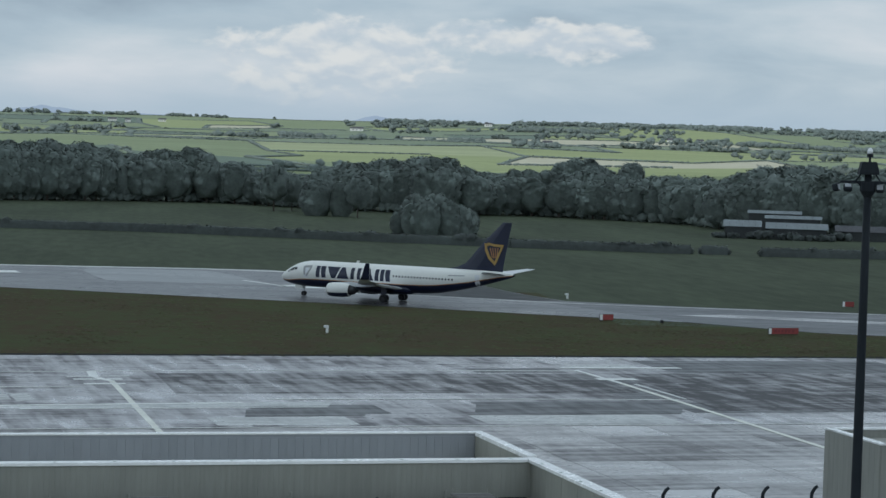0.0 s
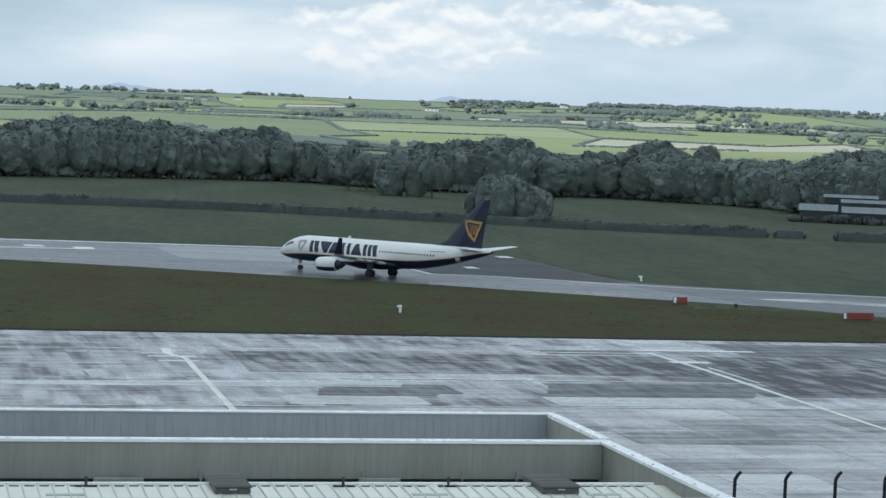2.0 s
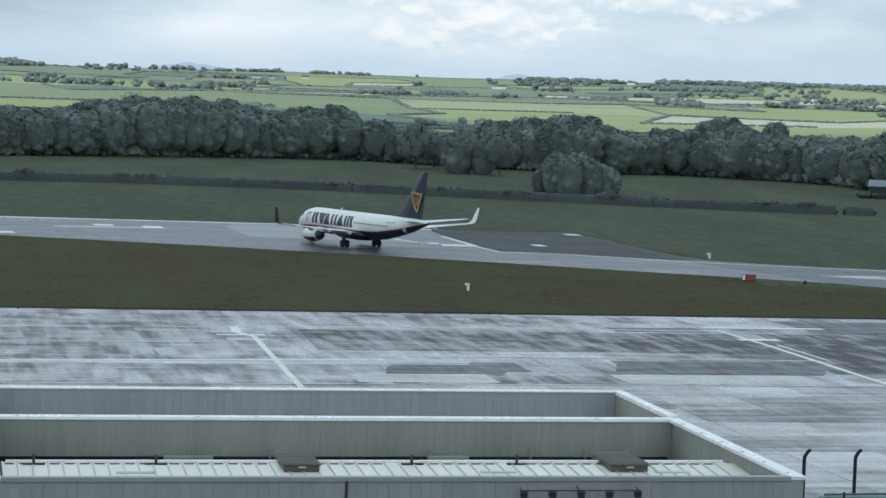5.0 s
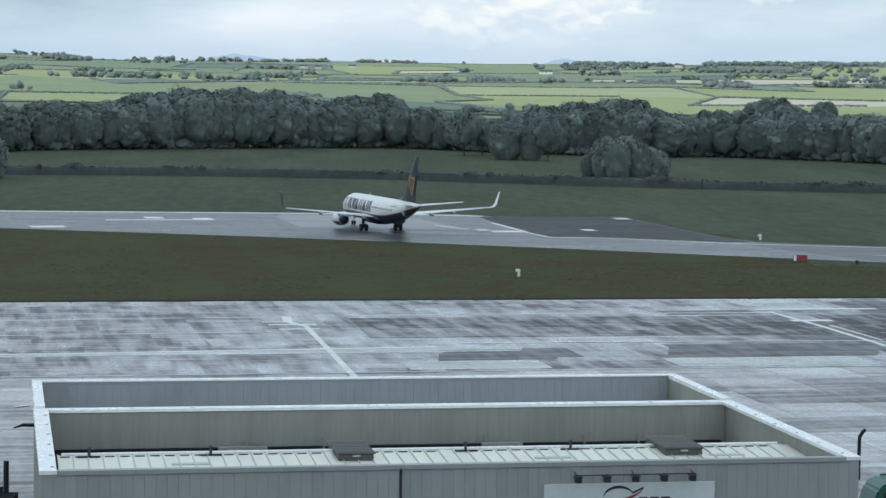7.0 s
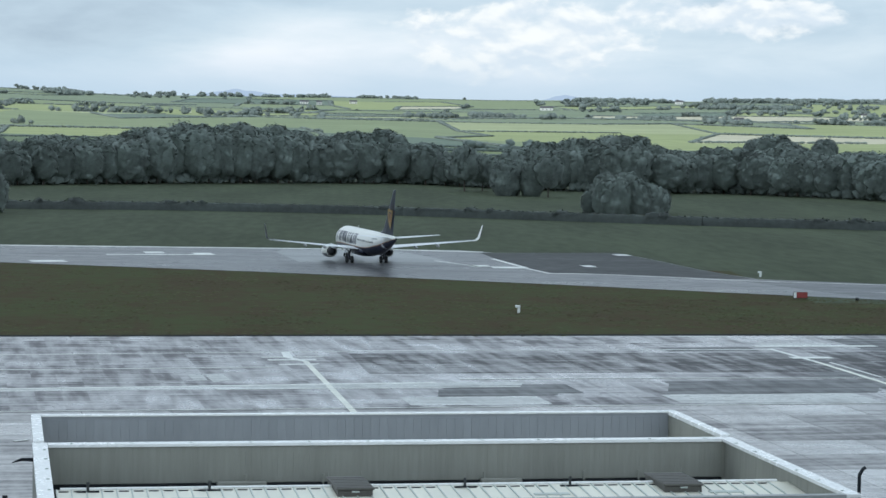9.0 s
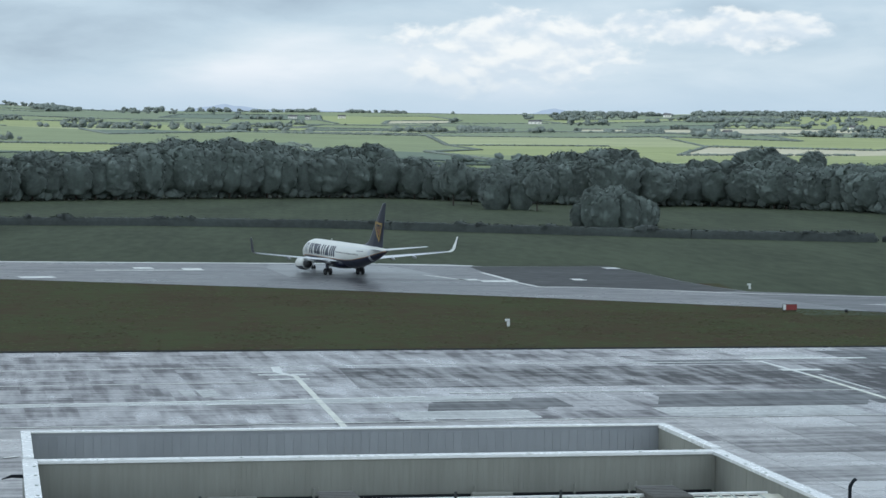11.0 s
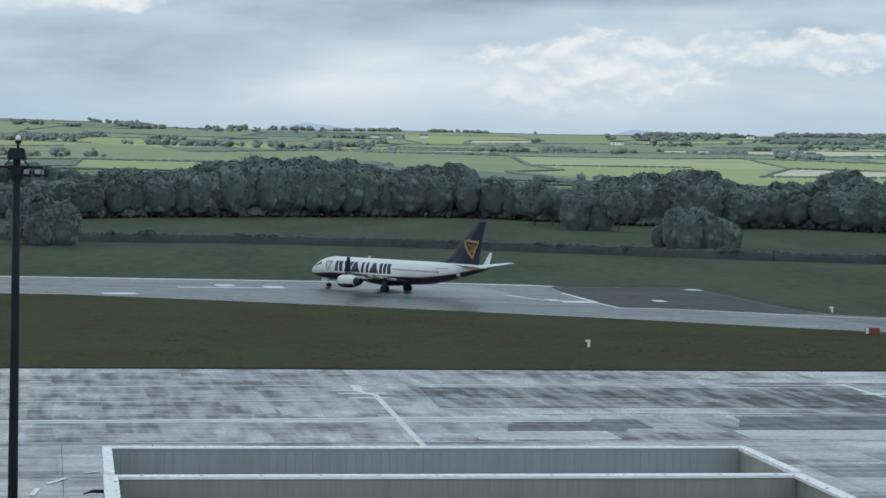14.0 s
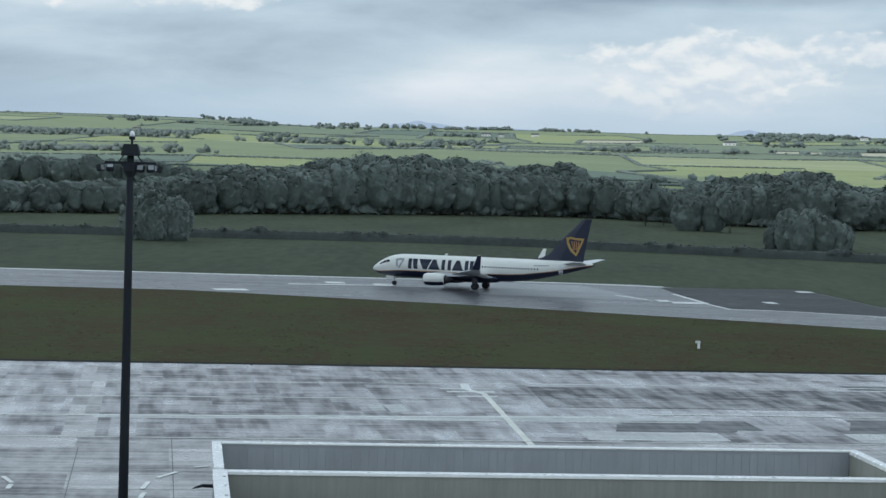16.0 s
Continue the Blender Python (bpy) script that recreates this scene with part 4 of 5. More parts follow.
    closer = mesh_from(boxbm(0.09, ry - 0.40, zr - 0.028, sw - 0.12, ry - 0.32, zr + 0.012), "roof_closer", M["dark"])
    for k in range(m):
        x = 0.75 + k * sw
        part("roof_sheet", sheet, None, t).location = (x, 0, 0)
        part("roof_seam", seam, None, t).location = (x, 0, 0)
        if k % 8 != 2:
            part("roof_closer", closer, None, t).location = (x, 0, 0)
    part("roof_flashing", pitched(0.75 + m * sw, BW - 0.40, -0.09, -0.02), M["roof"], t)
    part("roof_pipe", tubebm([(0.9, ry, zr + 0.04), (BW - 0.9, ry, zr + 0.04)], 0.06, 8), M["coping"], t)
    # rear roof
    part("roof_sheet", boxbm(0.4, BD + 0.3, 6.4, BW - 0.4, BB - 0.4, 6.9), M["roof"], t)
    part("downpipe", boxbm(13.52, -0.10, 0.3, 13.60, -0.035, BZ - 0.16), M["dark"], t, "dark joint strip")
    for x, y, w2, d2 in ((11.95, 5.4, 1.44, 3.0), (25.7, 5.4, 1.6, 3.0)):
        h = part("roof_hatch", boxbm(x, y, zr - 0.35, x + w2, y + d2, zr + 0.14, bevel=0.03), M["hatch"], t, "weathered brown-grey roof hatch")
        part("lid", boxbm(x - 0.06, y - 0.06, zr + 0.144, x + w2 + 0.06, y + d2 + 0.06, zr + 0.24, bevel=0.025), M["hatch"], h)
        for q in range(7):
            part("lid_slat", boxbm(x - 0.03, y + 0.1 + q * 0.41, zr + 0.244, x + w2 + 0.03, y + 0.36 + q * 0.41, zr + 0.262, bevel=0.006), M["hatch"], h)
        for q in (x + 0.02, x + w2 - 0.02):
            part("hinge_post", tubebm([(q, y + d2 + 0.02, zr + 0.14), (q, y + d2 + 0.02, zr + 0.42)], 0.025, 6), M["panel_in"], h)
        part("handle", boxbm(x + w2 / 2 - 0.15, y - 0.10, zr + 0.06, x + w2 / 2 + 0.15, y - 0.004, zr + 0.12), M["seam"], h, "pale metal handle")
    for x in (2.0, 6.9, 17.5, 22.0):
        v = part("vent_pipe", tubebm([(x, 6.9, zr - 0.1), (x, 6.9, zr + 0.36)], 0.06, 10), M["shed_wall"], t, "short roof vent pipe")
        part("vent_base", boxbm(x - 0.45, 6.70, zr - 0.04, x + 0.45, 6.84, zr + 0.03), M["mast"], v)
    for x in (9.3, 12.8, 20.2, 24.9, 27.5):
        part("vent_pipe", tubebm([(x, BD - 0.45, 6.6), (x, BD - 0.45, 7.1)], 0.06, 8), M["panel_in"], t)
    for x, y in ((5.2, 5.15), (20.1, 5.2), (27.6, 5.2)):
        part("roof_plate", boxbm(x, y, zr - 0.16, x + 1.5, y + 0.35, zr - 0.08, bevel=0.02), M["seam"], t, "low grey roof vent")
    for x, w2 in ((8.0, 2.2), (20.0, 1.9)):
        part("roof_plate", boxbm(x, BD - 0.9, 6.4, x + w2, BD - 0.52, 6.82, bevel=0.02), M["panel_in"], t, "low grey gutter cover")
    return t


cargo_building()


def sign_board():
    t = thing("sign_board", "pale grey company sign board fixed on the front wall", "sign", BLD @ Matrix.Translation((0, -0.034, 0)))
    part("board", boxbm(19.2, -0.06, 5.7, 26.1, -0.004, 7.62, bevel=0.01), M["sign_grey"], t)
    # emblem: an open arc and a stroke, then three bars
    def arc(cx, cz, rx, rz, a0, a1, w, tilt=0):
        bm = bmesh.new()
        inner, outer = [], []
        for k in range(25):
            a = radians(a0 + (a1 - a0) * k / 24)
            q = w * math.sin(math.pi * k / 24) + 0.012
            for lst, e in ((inner, -q / 2), (outer, q / 2)):
                px, pz = (rx + e) * math.cos(a), (rz + e) * math.sin(a)
                c, s = math.cos(radians(tilt)), math.sin(radians(tilt))
                lst.append((cx + px * c - pz * s, cz + px * s + pz * c))
        for k in range(24):
            q = [outer[k], outer[k + 1], inner[k + 1], inner[k]]
            f = [bm.verts.new((x, -0.072, z)) for x, z in q]
            g = [bm.verts.new((x, -0.061, z)) for x, z in q]
            bm.faces.new(f)
            bm.faces.new((f[0], f[1], g[1], g[0]))
            bm.faces.new((f[2], f[3], g[3], g[2]))
        bmesh.ops.recalc_face_normals(bm, faces=bm.faces)
        return bm
    part("emblem_arc", arc(22.2, 7.05, 0.62, 0.42, 20, 175, 0.10), M["ink"], t, "dark curved emblem stroke")
    part("emblem_swoosh", arc(22.2, 7.18, 0.98, 0.26, 182, 350, 0.12, 14), M["crimson"], t, "dark red curved emblem stroke")
    part("emblem_dash", loft(bmesh.new(), [[Vector((x, y, 7.24 + (x - 22.8) * 0.45 + dz)) for y, dz in ((-0.072, -0.03), (-0.072, 0.05), (-0.061, 0.05), (-0.061, -0.03))] for x in (22.75, 23.2)]), M["ink"], t)
    for k in range(3):
        part("letter_bar", boxbm(23.0 + k * 0.46, -0.072, 6.62, 23.36 + k * 0.46, -0.061, 7.06), M["ink"], t, "black lettering bar")
    # spotlights on a rail
    s = thing("sign_lights", "row of five small black spotlights on a rail", "spotlight", BLD @ Matrix.Translation((0, -0.034, 0)))
    rail = part("rail", tubebm([(20.3, -0.45, 8.02), (25.2, -0.45, 8.02)], 0.025, 8), M["dark"], s)
    for x in (20.4, 22.7, 25.1):
        part("bracket", tubebm([(x, 0.0, 8.10), (x, -0.45, 8.02)], 0.02, 6), M["dark"], s)
    for x in (20.45, 21.6, 22.75, 23.9, 25.05):
        l = part("spotlight", boxbm(x - 0.13, -0.62, 7.74, x + 0.13, -0.36, 7.94, bevel=0.03), M["dark"], s)
        part("hood", boxbm(x - 0.16, -0.64, 7.945, x + 0.16, -0.34, 7.975), M["dark"], l)
        part("stem", tubebm([(x, -0.46, 7.97), (x, -0.45, 8.06)], 0.02, 6), M["dark"], l)


sign_board()


def side_building():
    m = Matrix.Translation((37.6, 118.7, 0)) @ pose(0, 0, 0, 0, 0, 7.88)
    t = thing("side_building", "grey panelled airport building with pale coping", "building", m)
    part("wall", boxbm(0.05, -6.5, 0, 24, -0.05, 8.0), M["panel_in"], t)
    for x0, y0, x1, y1 in ((0.0, -6.55, 0.3, 0.0), (24.0, -6.55, 24.3, 0.0), (0.3, -0.3, 24.0, 0.0), (0.3, -6.55, 24.0, -6.25)):
        part("parapet", boxbm(x0, y0, 0, x1, y1, 8.4), M["panel_in"], t)
        part("coping", boxbm(x0 - 0.06, y0 - 0.06, 8.404, x1 + 0.06, y1 + 0.06, 8.5, bevel=0.01), M["coping"], t, "pale metal coping")
    ps = mesh_from(boxbm(0.012, -0.03, 0.3, 0.59, 0.03, 8.36, bevel=0.006), "panel", M["panel_in"])
    for k in range(11):
        o = part("panel", ps, None, t)
        o.matrix_local = Matrix.Translation((-0.002, -6.5 + k * 0.6, 0)) @ pose(0, 0, 0, 0, 0, 90)
    for k in range(40):
        part("panel", ps, None, t).location = (k * 0.6, -6.55, 0)


side_building()

# ---------------------------------------------------------------- masts, fence, small airfield things


def mast(az, d, turn):
    x, y = d * math.sin(radians(az)), d * math.cos(radians(az))
    t = thing("floodlight_mast", "tall dark steel floodlight mast with beacon on top", "mast", pose(x, y, 0, 0, 0, turn), "apron floodlight masts")
    part("base_plate", boxbm(-0.5, -0.5, 0, 0.5, 0.5, 0.06, bevel=0.01), M["mast"], t)
    part("pole", tubebm([(0, 0, 0.06), (0, 0, 8), (0, 0, 16), (0, 0, 22.4)], [0.26, 0.235, 0.20, 0.165], 16), M["mast"], t, smooth=True)
    part("collar", tubebm([(0, 0, 21.3), (0, 0, 21.6), (0, 0, 22.0)], [0.17, 0.36, 0.36], 12), M["mast"], t)
    part("headframe", loft(bmesh.new(), [[Vector((a * w, b * w, z)) for a, b in ((-1, -0.8), (1, -0.8), (1, 0.8), (-1, 0.8))] for z, w in ((22.34, 0.44), (22.46, 0.44), (22.88, 0.34), (22.92, 0.30))]), M["mast"], t)
    for sx in (-1, 1):
        arm = part("arm", boxbm(0.1 if sx > 0 else -1.25, -0.06, 21.93, 1.25 if sx > 0 else -0.1, 0.06, 22.05, bevel=0.01), M["mast"], t)
        part("brace", tubebm([(sx * 0.12, 0, 21.5), (sx * 0.42, 0, 21.95)], 0.04, 6), M["mast"], t)
        part("brace", tubebm([(sx * 0.3, 0, 22.4), (sx * 0.6, 0, 22.0)], 0.035, 6), M["mast"], t)
    for x0, yy, ti, yaw in ((-1.45, -0.1, 15, 60), (-0.95, -0.25, 55, 0), (0.52, -0.2, 25, -10), (1.0, -0.2, 30, 10), (1.35, 0.1, 10, -60)):
        m = Matrix.Translation((x0, yy, 21.72)) @ pose(0, 0, 0, -ti, 0, yaw)
        l = part("floodlight", boxbm(-0.19, -0.14, -0.17, 0.19, 0.14, 0.17, m=m, bevel=0.06), M["mast"], t)
        part("lens", boxbm(-0.14, -0.15, -0.12, 0.14, -0.142, 0.12, m=m), M["lamp_glass"], l, "pale floodlight glass")
        part("yoke", tubebm([tuple(m @ Vector((0, 0.05, 0.15))), (x0 * 0.85, 0, 21.95)], 0.03, 6), M["mast"], l)
    b = part("beacon", tubebm([(0.05, 0, 22.92), (0.05, 0, 23.12), (0.05, 0, 23.13), (0.05, 0, 23.28)], [0.06, 0.06, 0.15, 0.15], 12), M["mast"], t, "black obstruction beacon")
    part("beacon_lens", tubebm([(0.05, 0, 23.285), (0.05, 0, 23.4), (0.05, 0, 23.5), (0.05, 0, 23.55)], [0.13, 0.13, 0.10, 0.04], 12), M["beacon"], b, "white beacon lens", smooth=True)


mast(-9.34, 112, 4)
mast(18.36, 105, -8)


def fence():
    a, b = Vector((32.1, 132.8, 0)), Vector((51.4, 135.5, 0))
    made = None
    for k in range(12):
        p = a + (b - a) * (k * 3.24 / (b - a).length)
        if made:
            copy_thing(made, pose(*p, 0, 0, 8))
            continue
        made = thing("fence_post", "black steel security fence post with cranked top", "fence post", pose(*p, 0, 0, 8), "security fence posts")
        part("post", tubebm([(0, 0, 0), (0, 0, 2.5)], 0.11, 10), M["mast"], made)
        part("cranked_top", tubebm([(0, 0, 2.5), (0.03, 0, 2.62), (0.20, -0.02, 2.9), (0.36, -0.03, 3.02)], [0.11, 0.11, 0.105, 0.10], 10), M["mast"], made)


fence()


def canopy():
    t = thing("canopy", "low flat-roofed black canopy beside the building", "canopy", pose(-14.2, 108, 0))
    part("roof", boxbm(-14, -9, 3.2, 0, 0, 3.5, bevel=0.02), M["felt_and_shade"], t)
    for x, y in ((-13.8, -8.8), (-0.3, -8.8), (-13.8, -0.2), (-0.3, -0.2)):
        part("post", tubebm([(x, y, 0), (x, y, 3.2)], 0.09, 8), M["mast"], t)
    part("stub_post", tubebm([(-0.55, -0.15, 3.5), (-0.55, -0.15, 5.0)], 0.13, 10), M["mast"], t, "short black post")
    part("fascia", loft(bmesh.new(), [[Vector((x, y, 3.504)), Vector((x, y, z)), Vector((x, y + 0.1, z)), Vector((x, y + 0.1, 3.504))] for x, y, z in ((-1.9, -0.15, 3.52), (-0.7, -0.15, 3.78))]), M["felt_and_shade"], t)
    b = thing("wall_bracket", "thin black bracket arm fixed on the wall", "bracket", BLD @ pose(0, 21.5, 7.0))
    part("arm", tubebm([(0.05, 0, 0.0), (-0.5, 0, 0.02), (-0.95, 0, -0.12)], [0.09, 0.08, 0.02], 8), M["mast"], b)


canopy()


def truck():
    t = thing("truck", "dark green service truck parked beside the building", "truck", pose(31.2, 114.8, 0, 0, 0, 5) @ Matrix.Scale(1.1, 4))
    body = loft(bmesh.new(), [[Vector((x, y, z)) for x, z in prof] for y, prof in ((-1.1, ((-2.9, 0.5), (-2.95, 1.5), (-2.6, 2.55), (-2.2, 2.9), (2.9, 2.95), (3.0, 0.5))), (1.1, ((-2.9, 0.5), (-2.95, 1.5), (-2.6, 2.55), (-2.2, 2.9), (2.9, 2.95), (3.0, 0.5))))])
    bmesh.ops.bevel(body, geom=list(body.edges), offset=0.12, segments=2, affect="EDGES")
    part("body", body, M["truck"], t)
    part("side_window", boxbm(-2.35, -1.13, 1.75, -1.2, -1.095, 2.5, bevel=0.015), M["glass"], t)
    part("window_bar", boxbm(-2.3, -1.15, 2.02, -1.25, -1.131, 2.08, m=pose(-0.1, 0, 0, 0, 12, 0)), M["coping"], t)
    part("roof_rail", tubebm([(-1.9, -0.8, 2.98), (2.6, -0.8, 3.06)], 0.05, 8), M["truck"], t)
    part("roof_rail", tubebm([(-1.9, 0.8, 2.98), (2.6, 0.8, 3.06)], 0.05, 8), M["truck"], t)
    part("beacon", tubebm([(-1.2, 0, 2.9), (-1.2, 0, 3.25)], [0.07, 0.05], 8), M["dark"], t)
    for x in (-1.9, 1.9):
        for y in (-1.0, 1.0):
            w = part("wheel", wheel_bm(0.48, 0.3), M["tyre"], t, smooth=True)
            w.location = (x, y, 0.48)


def wheel_bm(r, w):
    """A tyre with rounded shoulders, its axle along y."""
    rings = []
    for y, q in ((-0.32, 0.5), (-0.5, 0.62), (-0.5, 0.86), (-0.36, 0.98), (0, 1.0), (0.36, 0.98), (0.5, 0.86), (0.5, 0.62), (0.32, 0.5)):
        rings.append([Vector((q * r * math.cos(k * math.tau / 20), y * w, q * r * math.sin(k * math.tau / 20))) for k in range(20)])
    return loft(bmesh.new(), rings)


truck()


def airfield_signs():
    for x, y, w, lab, turn in ((65.1, 305.8, 2.0, "small red airfield sign with white end panel", 8), (84.8, 287.6, 4.3, "long red airfield guidance sign in the grass", 10), (111.9, 344.6, 2.0, "small red airfield sign by the taxiway", 8)):
        t = thing("airfield_sign", lab, "sign", pose(x, y, 0, 0, 0, turn), "red airfield signs")
        part("frame", boxbm(-w / 2, -0.12, 0.15, w / 2, 0.12, 1.0, bevel=0.03), M["dark"], t)
        split = 0.22 * w if w < 3 else 0.10 * w
        part("face", boxbm(-w / 2 + split, -0.135, 0.2, w / 2 - 0.03, -0.122, 0.96), M["red"], t, "red sign face")
        part("end_panel", boxbm(-w / 2 + 0.02, -0.135, 0.2, -w / 2 + split - 0.02, -0.122, 0.96), M["sign_white"], t, "white sign end")
        for q in (-0.4, 0.4):
            part("leg", tubebm([(q * w, 0, 0), (q * w, 0, 0.16)], 0.05, 8), M["dark"], t)
        if w > 3:
            for k in range(6):
                part("lettering_bar", boxbm(-w / 2 + 0.8 + k * 0.5, -0.142, 0.4, -w / 2 + 1.12 + k * 0.5, -0.136, 0.76), M["crimson"], t, "dull lettering bar")
    for x, y, h in ((24.05, 276.8, 0.95), (68.3, 351.6, 0.85)):
        t = thing("marker_post", "short white marker post standing in the grass", "marker post", pose(x, y, 0), "white marker posts")
        part("post", boxbm(0.02, -0.12, 0, 0.34, 0.12, h, bevel=0.03), M["sign_white"], t)
        part("cap", boxbm(-0.24, -0.13, h - 0.26, 0.36, 0.13, h + 0.02, bevel=0.03), M["sign_white"], t)
    t = thing("edge_light", "small dark taxiway edge light on the grass", "light", pose(72.6, 304.5, 0))
    part("body", tubebm([(0, 0, 0), (0, 0, 0.3), (0, 0, 0.45)], [0.2, 0.28, 0.15], 10), M["dark"], t)
    part("stem", tubebm([(0, 0, -0.1), (0, 0, 0.05)], 0.1, 8), M["dark"], t)


airfield_signs()
# ---------------------------------------------------------------- the airliner; forward is +x, left is +y, the origin between the main wheels on the ground
# station from the nose, centre height, half width, half height, height of the paint line
FUSE = [(0.0, 2.70, 0.04, 0.04, 2.66), (0.12, 2.71, 0.28, 0.26, 2.54), (0.5, 2.76, 0.62, 0.60, 2.36), (1.1, 2.87, 0.98, 0.96, 2.28), (1.9, 3.03, 1.30, 1.30, 2.30), (2.8, 3.18, 1.54, 1.60, 2.38), (3.8, 3.30, 1.71, 1.81, 2.48), (5.2, 3.40, 1.84, 1.97, 2.58), (7.0, 3.41, 1.88, 2.0, 2.62),
        (14.0, 3.41, 1.88, 2.0, 2.62), (22.0, 3.41, 1.88, 2.0, 2.64), (25.0, 3.44, 1.88, 1.98, 2.70), (27.5, 3.56, 1.80, 1.86, 2.85), (30.0, 3.78, 1.58, 1.64, 3.18), (32.5, 4.05, 1.27, 1.36, 3.52), (35.0, 4.36, 0.90, 1.04, 4.02), (37.0, 4.62, 0.58, 0.72, 4.42), (38.6, 4.80, 0.32, 0.42, 4.70), (39.3, 4.86, 0.16, 0.22, 4.80)]
NOSE_X = 19.6


def fuse_at(s):
    k = [f[0] for f in FUSE]
    return [float(np.interp(s, k, [f[i] for f in FUSE])) for i in range(1, 5)]


def skin(s, z, side=1, off=0.0):
    zc, hw, hh, _ = fuse_at(s)
    q = max(-0.98, min(0.98, (z - zc) / hh))
    return Vector((NOSE_X - s, side * ((hw + off) * math.sqrt(1 - q * q)), zc + (hh + off) * q))


def skin_patch(bm, corners, side=1, nu=6, nv=6, off=0.012):
    """A thin painted patch lying on the fuselage: corners (station, height) in order round it."""
    grid = []
    for i in range(nu + 1):
        u = i / nu
        row = []
        for j in range(nv + 1):
            v = j / nv
            a = [corners[0][k] * (1 - u) + corners[1][k] * u for k in (0, 1)]
            b = [corners[3][k] * (1 - u) + corners[2][k] * u for k in (0, 1)]
            row.append(bm.verts.new(skin(a[0] * (1 - v) + b[0] * v, a[1] * (1 - v) + b[1] * v, side, off)))
        grid.append(row)
    for i in range(nu):
        for j in range(nv):
            q = (grid[i][j], grid[i + 1][j], grid[i + 1][j + 1], grid[i][j + 1])
            bm.faces.new(q if side > 0 else q[::-1])
    return bm


def foil(le, chord, y, z, thick, n=9):
    """Wing section ring; le: station of the leading edge from the nose."""
    up, lo = [], []
    for k in range(n):
        u = 0.5 - 0.5 * math.cos(math.pi * k / (n - 1))
        t = thick * chord * (1.48 * math.sqrt(max(u, 0)) - 0.63 * u - 1.76 * u * u + 1.42 * u ** 3 - 0.5075 * u ** 4)
        up.append(Vector((NOSE_X - le - u * chord, y, z + t)))
        lo.append(Vector((NOSE_X - le - u * chord, y, z - t * 0.7 - 0.004)))
    return up + lo[::-1][1:-1]


def airliner():
    t = thing("airliner", "white and navy twin-jet passenger airliner taxiing on the wet runway", "airplane")
    up, low, line = [], [], []
    dense = sorted(set([f[0] for f in FUSE] + [x * 1.0 for x in range(8, 39)]))
    for s in dense:
        zc, hw, hh, zb = fuse_at(s)
        a = math.asin(max(-0.96, min(0.96, (zb - zc) / hh)))
        P = lambda an, o=0.0: Vector((NOSE_X - s, (hw + o) * math.cos(an), zc + (hh + o) * math.sin(an)))
        up.append([P(a + (math.pi - 2 * a) * k / 22) for k in range(23)])
        low.append([P(math.pi - a + (math.pi + 2 * a) * k / 14) for k in range(15)])
        if s >= 0.5:
            a1 = math.asin(max(-0.96, min(0.96, (zb + 0.10 - zc) / hh)))
            line.append([P(a + (a1 - a) * k / 2, 0.008) for k in range(3)])
    f = part("fuselage", loft(bmesh.new(), up, closed=False), M["white"], t, "white upper fuselage", smooth=True)
    b = part("belly", loft(bmesh.new(), low, closed=False), M["navy"], t, "navy blue belly", smooth=True)
    part("stripe", loft(bmesh.new(), line, closed=False), M["rust"], f, "thin copper stripe", smooth=True)
    part("tail_cone", tubebm([(NOSE_X - 39.28, 0, 4.86), (NOSE_X - 39.6, 0, 4.88)], [0.17, 0.11], 12), M["dark"], t)
    # cockpit glazing
    for c in (((2.05, 3.92), (2.75, 4.28), (3.05, 3.90), (2.2, 3.66)), ((2.82, 4.28), (3.5, 4.40), (3.65, 4.02), (3.12, 3.90)), ((1.55, 3.62), (2.0, 3.90), (2.15, 3.62), (1.75, 3.48))):
        for side in (1, -1):
            part("cockpit_window", skin_patch(bmesh.new(), c, side, 4, 4), M["glass"], f, "dark cockpit window")
    # cabin windows
    for k in range(20):
        s = 20.35 + k * 0.508
        bm = skin_patch(bmesh.new(), ((s, 3.72), (s + 0.24, 3.72), (s + 0.24, 4.0), (s, 4.0)), 1, 1, 3)
        part("window", bm, M["glass"], f)
    for s in (5.0, 33.6):
        part("door", skin_patch(bmesh.new(), ((s - (0.05 if s < 20 else 0.0), 2.95), (s + 0.72, 2.95), (s + 0.72, 4.7), (s, 4.7)), 1, 2, 8, 0.006), M["wing"], f)
    # lettering as plain bars, and the emblem before it
    for low, high in (((7.1, 7.75), (7.1, 7.75)), ((8.15, 8.85), (7.85, 8.75)), ((9.85, 10.5), (9.0, 11.3)), ((10.75, 12.85), (11.5, 12.1)), ((13.15, 13.75), (13.15, 13.75)), ((14.25, 14.85), (14.25, 14.85)), ((15.0, 17.1), (15.75, 16.35)), ((17.3, 17.95), (17.3, 17.95)), ((18.2, 18.85), (18.2, 18.85)), ((19.2, 19.95), (18.95, 19.8))):
        part("lettering_bar", skin_patch(bmesh.new(), ((low[0], 3.02), (low[1], 3.02), (high[1], 4.72), (high[0], 4.72)), 1, 2, 10), M["navy"], f, "plain navy lettering shape")
    for c in (((4.95, 3.25), (5.25, 3.35), (5.15, 4.65), (4.7, 4.55)), ((5.2, 4.35), (6.3, 4.4), (6.25, 4.75), (5.0, 4.68)), ((5.25, 3.1), (5.6, 3.1), (6.3, 4.4), (5.95, 4.4))):
        part("emblem_stroke", skin_patch(bmesh.new(), c, 1, 2, 6), M["panel"], f, "grey emblem stroke")
